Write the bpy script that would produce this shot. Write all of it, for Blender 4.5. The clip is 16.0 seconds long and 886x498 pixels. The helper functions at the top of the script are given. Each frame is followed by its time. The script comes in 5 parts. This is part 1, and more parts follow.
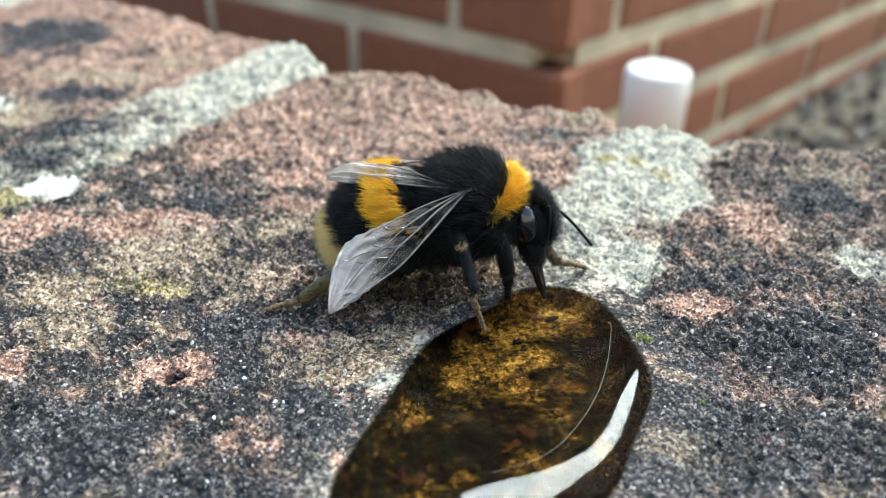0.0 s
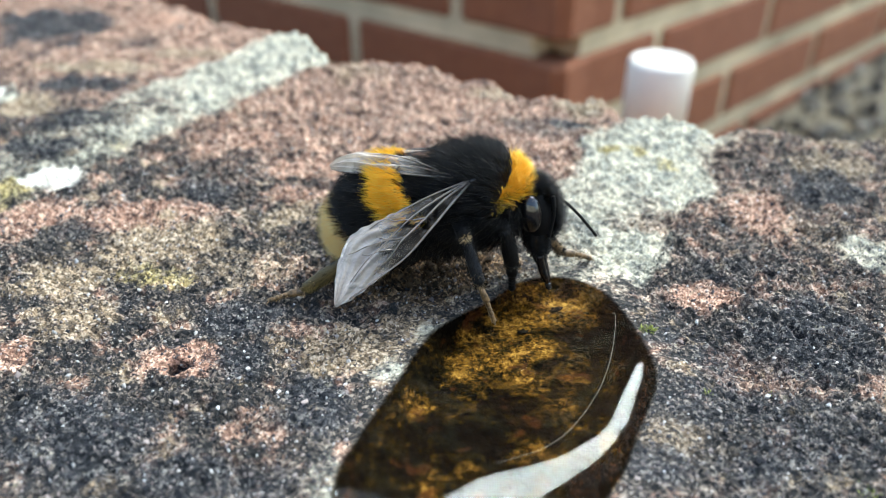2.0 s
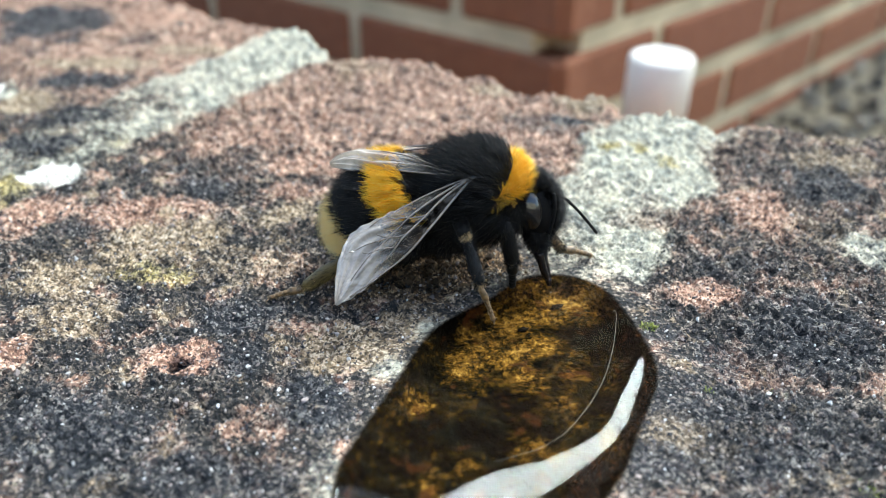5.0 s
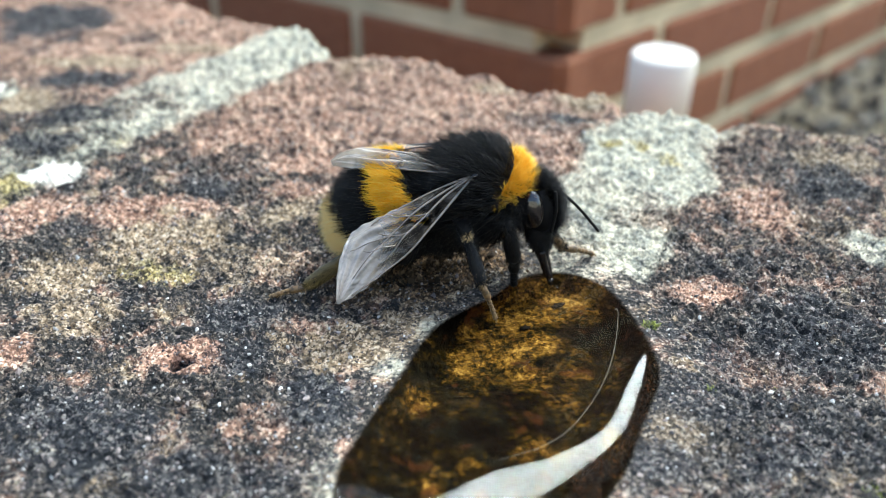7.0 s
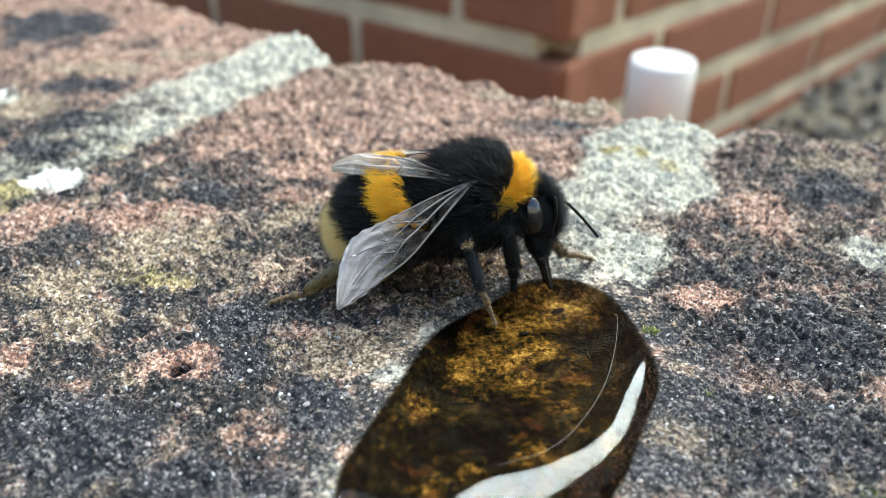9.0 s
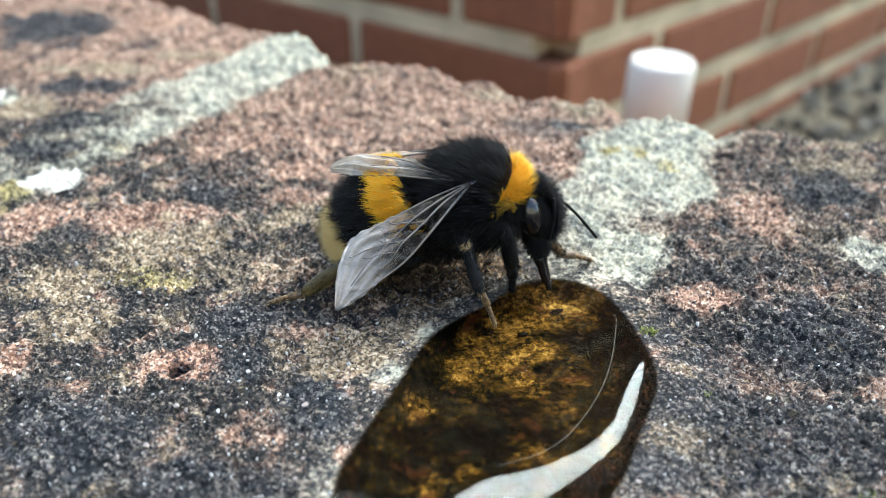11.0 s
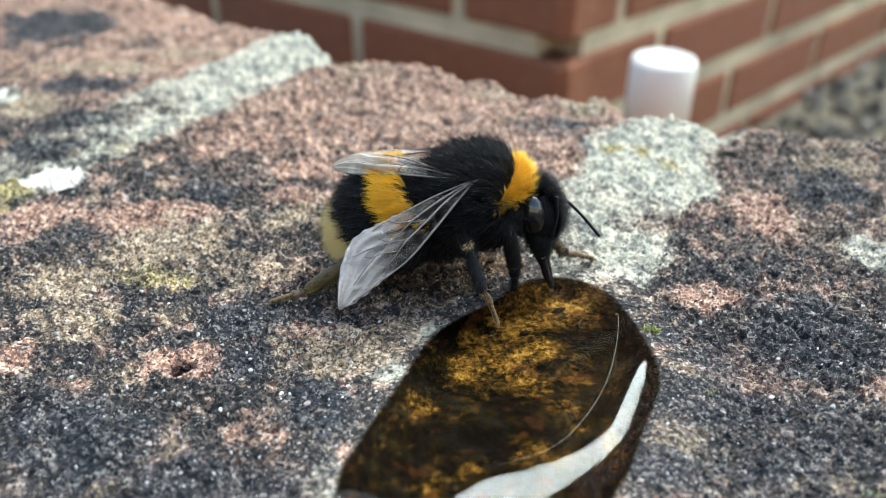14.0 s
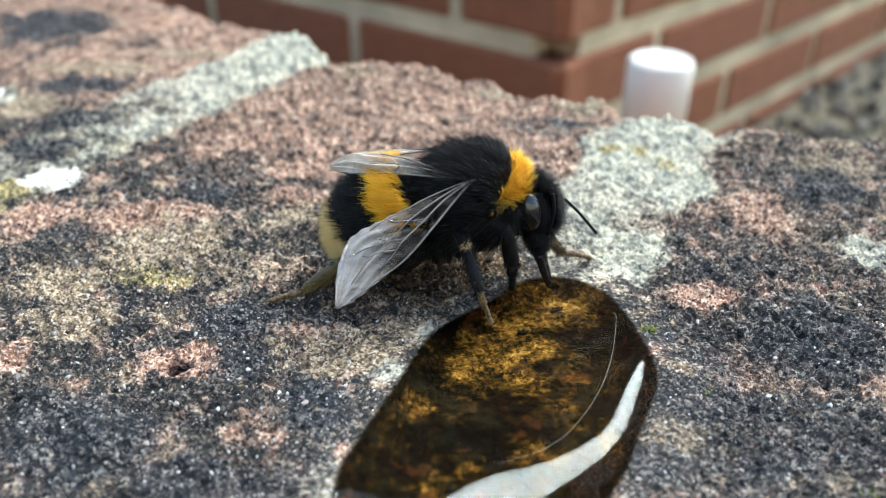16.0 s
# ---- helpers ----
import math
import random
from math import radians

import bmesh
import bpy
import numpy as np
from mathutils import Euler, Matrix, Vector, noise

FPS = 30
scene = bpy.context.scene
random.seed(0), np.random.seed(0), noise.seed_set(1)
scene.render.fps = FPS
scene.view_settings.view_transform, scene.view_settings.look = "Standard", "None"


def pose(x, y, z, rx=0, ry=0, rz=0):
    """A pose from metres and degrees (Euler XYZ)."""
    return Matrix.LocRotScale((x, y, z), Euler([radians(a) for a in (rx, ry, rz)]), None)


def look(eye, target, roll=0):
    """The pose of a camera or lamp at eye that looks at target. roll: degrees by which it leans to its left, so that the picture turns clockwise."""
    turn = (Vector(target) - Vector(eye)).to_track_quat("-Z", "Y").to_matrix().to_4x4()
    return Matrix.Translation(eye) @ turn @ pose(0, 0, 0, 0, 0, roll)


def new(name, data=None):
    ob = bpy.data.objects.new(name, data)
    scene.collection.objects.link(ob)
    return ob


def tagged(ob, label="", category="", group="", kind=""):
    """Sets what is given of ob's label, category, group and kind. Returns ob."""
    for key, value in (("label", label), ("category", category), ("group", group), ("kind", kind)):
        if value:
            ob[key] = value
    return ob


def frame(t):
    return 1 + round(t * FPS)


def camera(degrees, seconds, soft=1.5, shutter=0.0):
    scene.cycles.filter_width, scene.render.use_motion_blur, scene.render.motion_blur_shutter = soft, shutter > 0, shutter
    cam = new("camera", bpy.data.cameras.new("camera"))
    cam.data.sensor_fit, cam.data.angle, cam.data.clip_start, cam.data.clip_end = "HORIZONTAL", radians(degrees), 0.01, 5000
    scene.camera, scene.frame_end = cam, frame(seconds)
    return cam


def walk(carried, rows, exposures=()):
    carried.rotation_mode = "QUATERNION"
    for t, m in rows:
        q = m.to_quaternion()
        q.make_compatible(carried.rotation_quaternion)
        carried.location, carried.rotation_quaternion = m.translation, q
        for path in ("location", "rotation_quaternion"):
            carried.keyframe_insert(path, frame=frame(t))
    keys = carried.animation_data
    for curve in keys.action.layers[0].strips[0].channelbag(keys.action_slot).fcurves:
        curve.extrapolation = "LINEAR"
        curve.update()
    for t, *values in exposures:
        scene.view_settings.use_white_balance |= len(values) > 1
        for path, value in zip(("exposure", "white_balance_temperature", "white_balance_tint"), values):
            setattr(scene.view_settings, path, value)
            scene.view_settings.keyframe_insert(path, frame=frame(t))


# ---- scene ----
MM = 0.001
FOV = 60.0
cam = camera(FOV, 16.0, soft=0.75)
cam.data.dof.use_dof = True
cam.data.dof.focus_distance = 0.067
cam.data.dof.aperture_fstop = 27.0

# seconds, turn to the left, tilt up, lean (degrees), shift of the eye in mm
VIEWS = [
    (0, -0.290, 0.612, 0.233, 0.20, -0.31, 0.19),
    (0.5, -0.384, 0.527, 0.274, 0.14, -0.26, 0.07),
    (1, -0.373, 0.230, 0.268, 0.13, -0.17, 0.05),
    (1.5, -0.231, 0.040, 0.184, 0.17, -0.13, -0.07),
    (2, -0.141, 0.002, 0.169, -0.00, -0.16, -0.07),
    (2.5, -0.075, 0.023, 0.138, 0.04, -0.09, -0.08),
    (3, -0.105, -0.025, 0.117, 0.03, -0.09, 0.00),
    (3.5, -0.157, -0.035, 0.136, 0.12, -0.05, -0.12),
    (4, -0.149, -0.226, 0.162, 0.05, 0.02, -0.08),
    (6.5, -0.048, -0.305, 0.037, -0.01, 0.05, -0.12),
    (7, 0.003, -0.384, 0.019, -0.01, 0.11, -0.13),
    (7.5, 0.141, -0.365, -0.036, -0.08, 0.00, -0.14),
    (8, 0.134, -0.193, -0.031, -0.02, -0.01, -0.10),
    (8.5, 0.034, -0.040, -0.042, -0.04, -0.04, -0.09),
    (9, -0.000, -0.000, 0.000, -0.00, -0.00, 0.00),
    (11.5, -0.062, 0.022, 0.042, 0.08, 0.01, 0.04),
    (12, -0.062, -0.019, 0.067, -0.08, -0.02, -0.07),
    (12.5, 0.015, -0.145, 0.014, -0.08, 0.03, -0.08),
    (13, 0.119, -0.140, -0.031, -0.07, 0.04, -0.10),
    (13.5, 0.105, -0.086, -0.053, -0.01, 0.08, -0.10),
    (14, 0.091, -0.071, -0.045, 0.02, 0.04, -0.00),
    (14.5, 0.058, -0.096, -0.003, -0.03, 0.01, -0.05),
    (15, 0.017, -0.184, 0.016, -0.05, 0.04, -0.14),
    (15.5, -0.018, -0.181, 0.032, 0.05, 0.04, -0.05),
    (16, -0.141, -0.016, 0.057, -0.01, -0.04, -0.09),
]


def view(turn, tilt, lean, dx, dy, dz):
    a, p = radians(turn), radians(32.0 - tilt)
    eye = Vector((dx * MM, dy * MM, 0.042 + dz * MM))
    way = Vector((-math.sin(a) * math.cos(p), math.cos(a) * math.cos(p), -math.sin(p)))
    return look(eye, eye + way, lean)


walk(cam, [(t, view(*v)) for t, *v in VIEWS], exposures=[(0.0, 1.69, 6600, 3), (9.0, 1.68, 6600, 3), (12.5, 1.63, 6600, 3), (16.0, 1.62, 6600, 3)])

# ---- daylight: a hazy sun beside the house, and the open sky ----
SUN_WAY = Vector((0.345, 0.47, 0.81)).normalized()
world = bpy.data.worlds.new("sky")
scene.world = world
world.use_nodes = True
wn = world.node_tree.nodes
sky = wn.new("ShaderNodeTexSky")
sky.sky_type = "NISHITA"
sky.sun_disc = False
sky.sun_elevation = math.asin(SUN_WAY.z)
sky.sun_rotation = math.atan2(SUN_WAY.x, SUN_WAY.y)
sky.dust_density = 2.5
world.node_tree.links.new(sky.outputs[0], wn["Background"].inputs[0])
wn["Background"].inputs[1].default_value = 0.15
sun = new("sun", bpy.data.lights.new("sun", "SUN"))
sun.data.energy = 3.1
sun.data.angle = radians(40)
sun.data.color = (0.79, 0.905, 1.0)
sun.matrix_world = look(SUN_WAY, (0, 0, 0))


# ---- node helpers ----
class Nodes:
    """A short way to write node materials."""

    def __init__(self, name):
        self.mat = bpy.data.materials.new(name)
        self.mat.use_nodes = True
        self.t = self.mat.node_tree
        self.bsdf = self.t.nodes["Principled BSDF"]
        self.coord = self.t.nodes.new("ShaderNodeTexCoord").outputs["Object"]

    def put(self, socket, value):
        if hasattr(value, "links"):
            self.t.links.new(value, socket)
        elif isinstance(value, (tuple, list)) and len(value) == 3 and socket.type == "RGBA":
            socket.default_value = (*value, 1)
        else:
            socket.default_value = value

    def noise(self, scale, detail=4.0, rough=0.55, warp=0.0, vec=None):
        n = self.t.nodes.new("ShaderNodeTexNoise")
        self.put(n.inputs["Vector"], vec or self.coord)
        n.inputs["Scale"].default_value = scale
        n.inputs["Detail"].default_value = detail
        n.inputs["Roughness"].default_value = rough
        n.inputs["Distortion"].default_value = warp
        return n.outputs["Fac"]

    def cells(self, scale, feature="F1", out="Color", vec=None):
        n = self.t.nodes.new("ShaderNodeTexVoronoi")
        n.feature = feature
        self.put(n.inputs["Vector"], vec or self.coord)
        n.inputs["Scale"].default_value = scale
        return n.outputs[out]

    def warped(self, scale, amount):
        """The place, pushed about by a fine noise, so that grains get ragged edges."""
        t = self.t.nodes.new("ShaderNodeTexNoise")
        self.put(t.inputs["Vector"], self.coord)
        t.inputs["Scale"].default_value = scale
        t.inputs["Detail"].default_value = 2.0
        m = self.t.nodes.new("ShaderNodeVectorMath")
        m.operation = "MULTIPLY_ADD"
        self.put(m.inputs[0], t.outputs["Color"])
        m.inputs[1].default_value = (amount * 2, amount * 2, amount * 2)
        self.put(m.inputs[2], self.coord)
        return m.outputs[0]

    def ramp(self, fac, stops):
        n = self.t.nodes.new("ShaderNodeValToRGB")
        self.put(n.inputs[0], fac)
        el = n.color_ramp.elements
        while len(el) < len(stops):
            el.new(0.5)
        for e, (p, c) in zip(el, stops):
            e.position = p
            e.color = (*c, 1) if isinstance(c, tuple) else (c, c, c, 1)
        return n.outputs[0]

    def math(self, op, a, b=0.0, c=0.0):
        n = self.t.nodes.new("ShaderNodeMath")
        n.operation = op
        for s, v in zip(n.inputs, (a, b, c)):
            self.put(s, v)
        return n.outputs[0]

    def step(self, value, lo, hi):
        n = self.t.nodes.new("ShaderNodeMapRange")
        n.interpolation_type = "SMOOTHSTEP"
        self.put(n.inputs[0], value)
        n.inputs[1].default_value, n.inputs[2].default_value = lo, hi
        return n.outputs[0]

    def mix(self, fac, a, b, blend="MIX"):
        n = self.t.nodes.new("ShaderNodeMix")
        n.data_type, n.blend_type = "RGBA", blend
        self.put(n.inputs["Factor"], fac)
        self.put(n.inputs["A"], a)
        self.put(n.inputs["B"], b)
        return [o for o in n.outputs if o.type == "RGBA"][0]

    def attr(self, name):
        n = self.t.nodes.new("ShaderNodeAttribute")
        n.attribute_name = name
        s = self.t.nodes.new("ShaderNodeSeparateColor")
        self.t.links.new(n.outputs["Color"], s.inputs[0])
        return (*s.outputs[:3], n.outputs["Alpha"])

    def stretch(self, sx, sy, sz):
        n = self.t.nodes.new("ShaderNodeMapping")
        self.t.links.new(self.coord, n.inputs["Vector"])
        n.inputs["Scale"].default_value = (sx, sy, sz)
        return n.outputs[0]

    def island(self):
        return self.t.nodes.new("ShaderNodeNewGeometry").outputs["Random Per Island"]

    def bump(self, height, strength, distance, below=None):
        n = self.t.nodes.new("ShaderNodeBump")
        n.inputs["Strength"].default_value = strength
        n.inputs["Distance"].default_value = distance
        self.put(n.inputs["Height"], height)
        if below is not None:
            self.put(n.inputs["Normal"], below)
        self.put(self.bsdf.inputs["Normal"], n.outputs[0])
        return n.outputs[0]

    def done(self, **inputs):
        for key, value in inputs.items():
            self.put(self.bsdf.inputs[key.replace("_", " ")], value)
        return self.mat


# ---- materials ----
def algae_colour(n):
    """The wet floor of the puddle: amber and brown algae in clumps."""
    clump = n.noise(300, 6, 0.72, 0.3)
    fine = n.noise(2100, 4, 0.75)
    amber = n.attr("patch")[1]
    clump = n.math("MULTIPLY_ADD", amber, 0.24, n.math("ADD", clump, -0.155))
    tuft = n.t.nodes.new("ShaderNodeSeparateColor")
    n.put(tuft.inputs[0], n.cells(2000, vec=n.warped(2600, 0.0005)))
    v = n.math("MULTIPLY_ADD", clump, 1.1, n.math("MULTIPLY_ADD", fine, 0.75, n.math("MULTIPLY_ADD", tuft.outputs[0], 0.16, -0.44)))
    col = n.ramp(v, [(0.40, (0.0025, 0.0018, 0.0009)), (0.52, (0.013, 0.0078, 0.0016)), (0.62, (0.060, 0.028, 0.004)), (0.74, (0.172, 0.083, 0.012)), (0.90, (0.43, 0.245, 0.055))])
    red = n.step(n.noise(500, 3, 0.5, 0.3), 0.60, 0.70)
    return n.mix(n.math("MULTIPLY", red, 0.5), col, (0.085, 0.026, 0.008))


def stone_material():
    """Weathered brick top: sandy grains, pink and grey, with algae, lichen, mortar and painted shade in patches."""
    n = Nodes("weathered_brick")
    pale, pink, dark, tan = n.attr("patch")
    moss, white, wet, under = n.attr("growth")
    shade_brown = n.attr("shade_brown")[0]
    ragged = n.warped(5200, 0.00026)
    grain = n.cells(4300, vec=ragged)
    sep = n.t.nodes.new("ShaderNodeSeparateColor")
    n.put(sep.inputs[0], grain)
    g1, g2 = sep.outputs[0], sep.outputs[1]
    fine = n.noise(6500, 3, 0.7)
    mid = n.noise(900, 5, 0.65, 0.1)
    broad = n.noise(210, 5, 0.62, 0.1)
    clump = n.noise(420, 5, 0.62, 0.1)

    def patch(w, soft=0.31):
        v = n.math("ADD", w, n.math("MULTIPLY_ADD", mid, 0.7, -0.35))
        v = n.math("ADD", v, n.math("MULTIPLY_ADD", clump, 1.0, -0.5))
        v = n.math("ADD", v, n.math("MULTIPLY_ADD", g2, 0.30, -0.15))
        return n.step(v, 0.5 - soft, 0.5 + soft)

    speck = n.math("MULTIPLY_ADD", g1, 0.52, n.math("MULTIPLY_ADD", mid, 0.34, n.math("MULTIPLY_ADD", broad, 0.30, n.math("MULTIPLY_ADD", fine, 0.2, -0.185))))
    base = n.ramp(speck, [(0.24, (0.0035, 0.0042, 0.005)), (0.45, (0.0125, 0.0135, 0.016)), (0.57, (0.040, 0.038, 0.037)), (0.67, (0.112, 0.094, 0.085)), (0.83, (0.40, 0.36, 0.325))])
    c_pink = n.ramp(speck, [(0.24, (0.050, 0.030, 0.027)), (0.46, (0.29, 0.163, 0.122)), (0.62, (0.55, 0.35, 0.275)), (0.78, (0.80, 0.64, 0.54))])
    c_tan = n.ramp(speck, [(0.24, (0.045, 0.036, 0.026)), (0.46, (0.23, 0.172, 0.115)), (0.62, (0.42, 0.335, 0.250)), (0.78, (0.64, 0.57, 0.48))])
    c_dark = n.ramp(speck, [(0.25, (0.0040, 0.0052, 0.0080)), (0.48, (0.0115, 0.0142, 0.0210)), (0.64, (0.050, 0.053, 0.065)), (0.82, (0.25, 0.25, 0.255))])
    c_pale = n.ramp(n.math("MULTIPLY_ADD", g1, 0.20, n.math("MULTIPLY_ADD", mid, 0.40, n.math("MULTIPLY", clump, 0.5))),
                    [(0.35, (0.100, 0.112, 0.122)), (0.46, (0.255, 0.272, 0.268)), (0.54, (0.39, 0.40, 0.355)), (0.63, (0.56, 0.555, 0.475)), (0.76, (0.77, 0.76, 0.67))])
    c_moss = n.ramp(speck, [(0.3, (0.06, 0.045, 0.018)), (0.55, (0.38, 0.32, 0.13)), (0.75, (0.60, 0.54, 0.30))])
    col = n.mix(n.step(n.math("MULTIPLY_ADD", clump, 0.5, n.math("MULTIPLY", broad, 0.5)), 0.52, 0.68), base, c_pink)
    col = n.mix(n.step(n.math("SUBTRACT", n.noise(260, 5, 0.66, 0.05), n.math("MULTIPLY", mid, 0.15)), 0.49, 0.61), col, c_tan)
    col = n.mix(n.step(n.math("MULTIPLY_ADD", n.noise(150, 6, 0.68, 0.1), 0.8, n.math("MULTIPLY", mid, 0.2)), 0.55, 0.68), col, c_dark)
    col = n.mix(patch(pink), col, c_pink)
    col = n.mix(patch(tan), col, c_tan)
    col = n.mix(patch(dark), col, c_dark)
    # crust brown, darkened to carry the shade under the bee
    c_shade_brown = n.ramp(speck, [(0.24, (0.008, 0.005, 0.003)), (0.48, (0.050, 0.029, 0.014)), (0.62, (0.15, 0.092, 0.048)), (0.80, (0.42, 0.31, 0.21))])
    col = n.mix(patch(shade_brown, 0.3), col, c_shade_brown)
    col = n.mix(patch(pale), col, c_pale)
    col = n.mix(patch(n.math("MULTIPLY", moss, 0.85), 0.3), col, c_moss)
    col = n.mix(patch(white, 0.2), col, n.ramp(fine, [(0.2, (0.62, 0.63, 0.6)), (0.7, (0.82, 0.82, 0.79))]))
    col = n.mix(1.0, col, (1.25, 1.155, 1.01), "MULTIPLY")
    wet_col = n.mix(1.0, col, (0.36, 0.33, 0.30), "MULTIPLY")
    col = n.mix(wet, col, wet_col)
    col = n.mix(under, col, algae_colour(n))
    pits = n.cells(1500, "F1", "Distance", ragged)
    h = n.math("MULTIPLY_ADD", fine, 0.30, n.math("MULTIPLY_ADD", mid, 0.5, n.math("MULTIPLY_ADD", pits, -0.5, n.math("MULTIPLY", g1, 0.30))))
    n.bump(h, 1.0, 0.00062)
    rough = n.math("SUBTRACT", n.math("MULTIPLY_ADD", broad, 0.15, 0.78), n.math("MULTIPLY", wet, 0.45))
    return n.done(Base_Color=col, Roughness=rough, Specular_IOR_Level=n.math("MULTIPLY_ADD", under, -0.31, 0.35))


def water_material():
    n = Nodes("clear_water")
    return n.done(Base_Color=(1.0, 0.98, 0.93), Roughness=0.0, IOR=1.333, Transmission_Weight=1.0)


def grit_material():
    n = Nodes("sand_grains")
    r = n.island()
    col = n.ramp(r, [(0.0, (0.018, 0.020, 0.026)), (0.4, (0.06, 0.058, 0.062)), (0.65, (0.19, 0.155, 0.145)), (0.85, (0.33, 0.275, 0.25)), (0.95, (0.42, 0.40, 0.37)), (1.0, (0.70, 0.69, 0.67))])
    n.bump(n.noise(6000, 3), 0.5, 0.0001)
    return n.done(Base_Color=col, Roughness=0.8, Specular_IOR_Level=0.2)


def wall_brick_material():
    n = Nodes("red_house_brick")
    r = n.t.nodes.new("ShaderNodeObjectInfo").outputs["Random"]
    col = n.ramp(n.noise(60, 5, 0.6), [(0.3, (0.235, 0.082, 0.033)), (0.7, (0.32, 0.118, 0.050))])
    col = n.mix(n.math("MULTIPLY", r, 0.35), col, (0.20, 0.062, 0.038))
    n.bump(n.noise(900, 4), 0.5, 0.001)
    return n.done(Base_Color=col, Roughness=0.85)


def plain_material(name, colour, rough, scale=400, amount=0.25, bump=0.0002, **more):
    n = Nodes(name)
    lo = tuple(c * (1 - amount) for c in colour)
    hi = tuple(min(1, c * (1 + amount)) for c in colour)
    n.bump(n.noise(scale * 4, 3), 0.5, bump)
    return n.done(Base_Color=n.ramp(n.noise(scale, 5, 0.6), [(0.3, lo), (0.7, hi)]), Roughness=rough, **more)


def hair_material(name, stops, rough=0.5, spec=0.4, glow_through=0.0):
    """Each hair takes its own tone; pale hairs let some light through."""
    n = Nodes(name)
    tone = n.ramp(n.island(), stops)
    n.done(Base_Color=tone, Roughness=rough, Specular_IOR_Level=spec)
    if glow_through:
        thin = n.t.nodes.new("ShaderNodeBsdfTranslucent")
        n.put(thin.inputs["Color"], tone)
        mixer = n.t.nodes.new("ShaderNodeMixShader")
        mixer.inputs[0].default_value = glow_through
        n.t.links.new(n.bsdf.outputs[0], mixer.inputs[1])
        n.t.links.new(thin.outputs[0], mixer.inputs[2])
        n.t.links.new(mixer.outputs[0], n.t.nodes["Material Output"].inputs[0])
    return n.mat


def wing_material(name, tint, body, reach):
    """Clear smoky membrane, thin enough to see through, with a soft sheen and reflected sky painted grey towards the
    tip.
    """
    n = Nodes(name)
    folds = n.noise(620, 5, 0.6, 1.0, n.stretch(0.5, 1, 1))
    n.bump(folds, 0.6, 0.0005)
    n.done(Base_Color=n.ramp(folds, [(0.35, tuple(c * 0.7 for c in tint)), (0.62, tint)]), Roughness=0.28, Specular_IOR_Level=0.9, Coat_Weight=0.7, Coat_Roughness=0.12)
    split = n.t.nodes.new("ShaderNodeSeparateXYZ")
    n.put(split.inputs[0], n.coord)
    # reflected sky put into the colour: the grey grows more solid outwards
    outer = n.step(n.math("MULTIPLY", split.outputs[0], -1000.0), *reach)
    clear = n.t.nodes.new("ShaderNodeBsdfTransparent")
    clear.inputs[0].default_value = (0.93, 0.90, 0.86, 1)
    mixer = n.t.nodes.new("ShaderNodeMixShader")
    n.put(mixer.inputs[0], n.math("MULTIPLY_ADD", outer, body, n.math("MULTIPLY_ADD", folds, 0.6, -0.27)))
    n.t.links.new(clear.outputs[0], mixer.inputs[1])
    n.t.links.new(n.bsdf.outputs[0], mixer.inputs[2])
    n.t.links.new(mixer.outputs[0], n.t.nodes["Material Output"].inputs[0])
    return n.mat


STONE = stone_material()
WATER = water_material()
GRIT = grit_material()
HOUSE_BRICK = wall_brick_material()
HOUSE_MORTAR = plain_material("pale_lime_mortar", (0.63, 0.52, 0.325), 0.9, 11, 0.35)
PLASTIC = plain_material("white_plastic", (0.86, 0.81, 0.70), 0.35, 90, 0.04)
SOIL = plain_material("gravelly_soil", (0.17, 0.14, 0.09), 0.95, 60, 0.6, 0.002)
PEBBLE = hair_material("gravel_pebbles", [(0.0, (0.04, 0.036, 0.03)), (0.5, (0.13, 0.11, 0.08)), (1.0, (0.34, 0.31, 0.25))], 0.8)
MOSS = hair_material("green_moss", [(0.0, (0.10, 0.13, 0.02)), (1.0, (0.34, 0.38, 0.07))], 0.7)
SKIN = plain_material("black_chitin", (0.004, 0.0036, 0.0036), 0.6, 900, 0.3, 0.00003, Specular_IOR_Level=0.15)
EYE = plain_material("glossy_eye", (0.002, 0.002, 0.0025), 0.13, 4000, 0.3, 0.000010, Specular_IOR_Level=0.8, IOR=1.6)
HORN = plain_material("brown_mouthparts", (0.007, 0.004, 0.003), 0.16, 1500, 0.4, 0.00002)
SHIN = plain_material("blue_black_shin", (0.008, 0.0088, 0.011), 0.42, 900, 0.3, 0.00003, Specular_IOR_Level=0.2)
TARSUS = plain_material("tawny_foot", (0.15, 0.088, 0.036), 0.4, 2000, 0.92, 0.00003)
OLIVE = plain_material("olive_hind_shin", (0.085, 0.060, 0.016), 0.35, 900, 0.4, 0.00003)
# a few lighter hairs hold the coat's sheen in their colour
FUR_BLACK = hair_material("black_fur", [(0.0, (0.001, 0.0008, 0.0007)), (0.70, (0.0032, 0.0027, 0.0022)), (0.90, (0.011, 0.0095, 0.008)), (1.0, (0.065, 0.056, 0.045))], 0.26, 0.32)
FUR_GOLD = hair_material("golden_fur", [(0.0, (0.80, 0.36, 0.008)), (0.5, (1.0, 0.56, 0.018)), (1.0, (1.0, 0.72, 0.11))], 0.5, 0.4, 0.25)
FUR_YELLOW = hair_material("yellow_fur", [(0.0, (0.98, 0.50, 0.014)), (0.5, (1.0, 0.67, 0.036)), (1.0, (1.0, 0.82, 0.18))], 0.5, 0.4, 0.5)
FUR_CREAM = hair_material("cream_fur", [(0.0, (1.0, 0.72, 0.26)), (0.5, (1.0, 0.84, 0.40)), (1.0, (1.0, 0.92, 0.62))], 0.5, 0.4, 0.45)
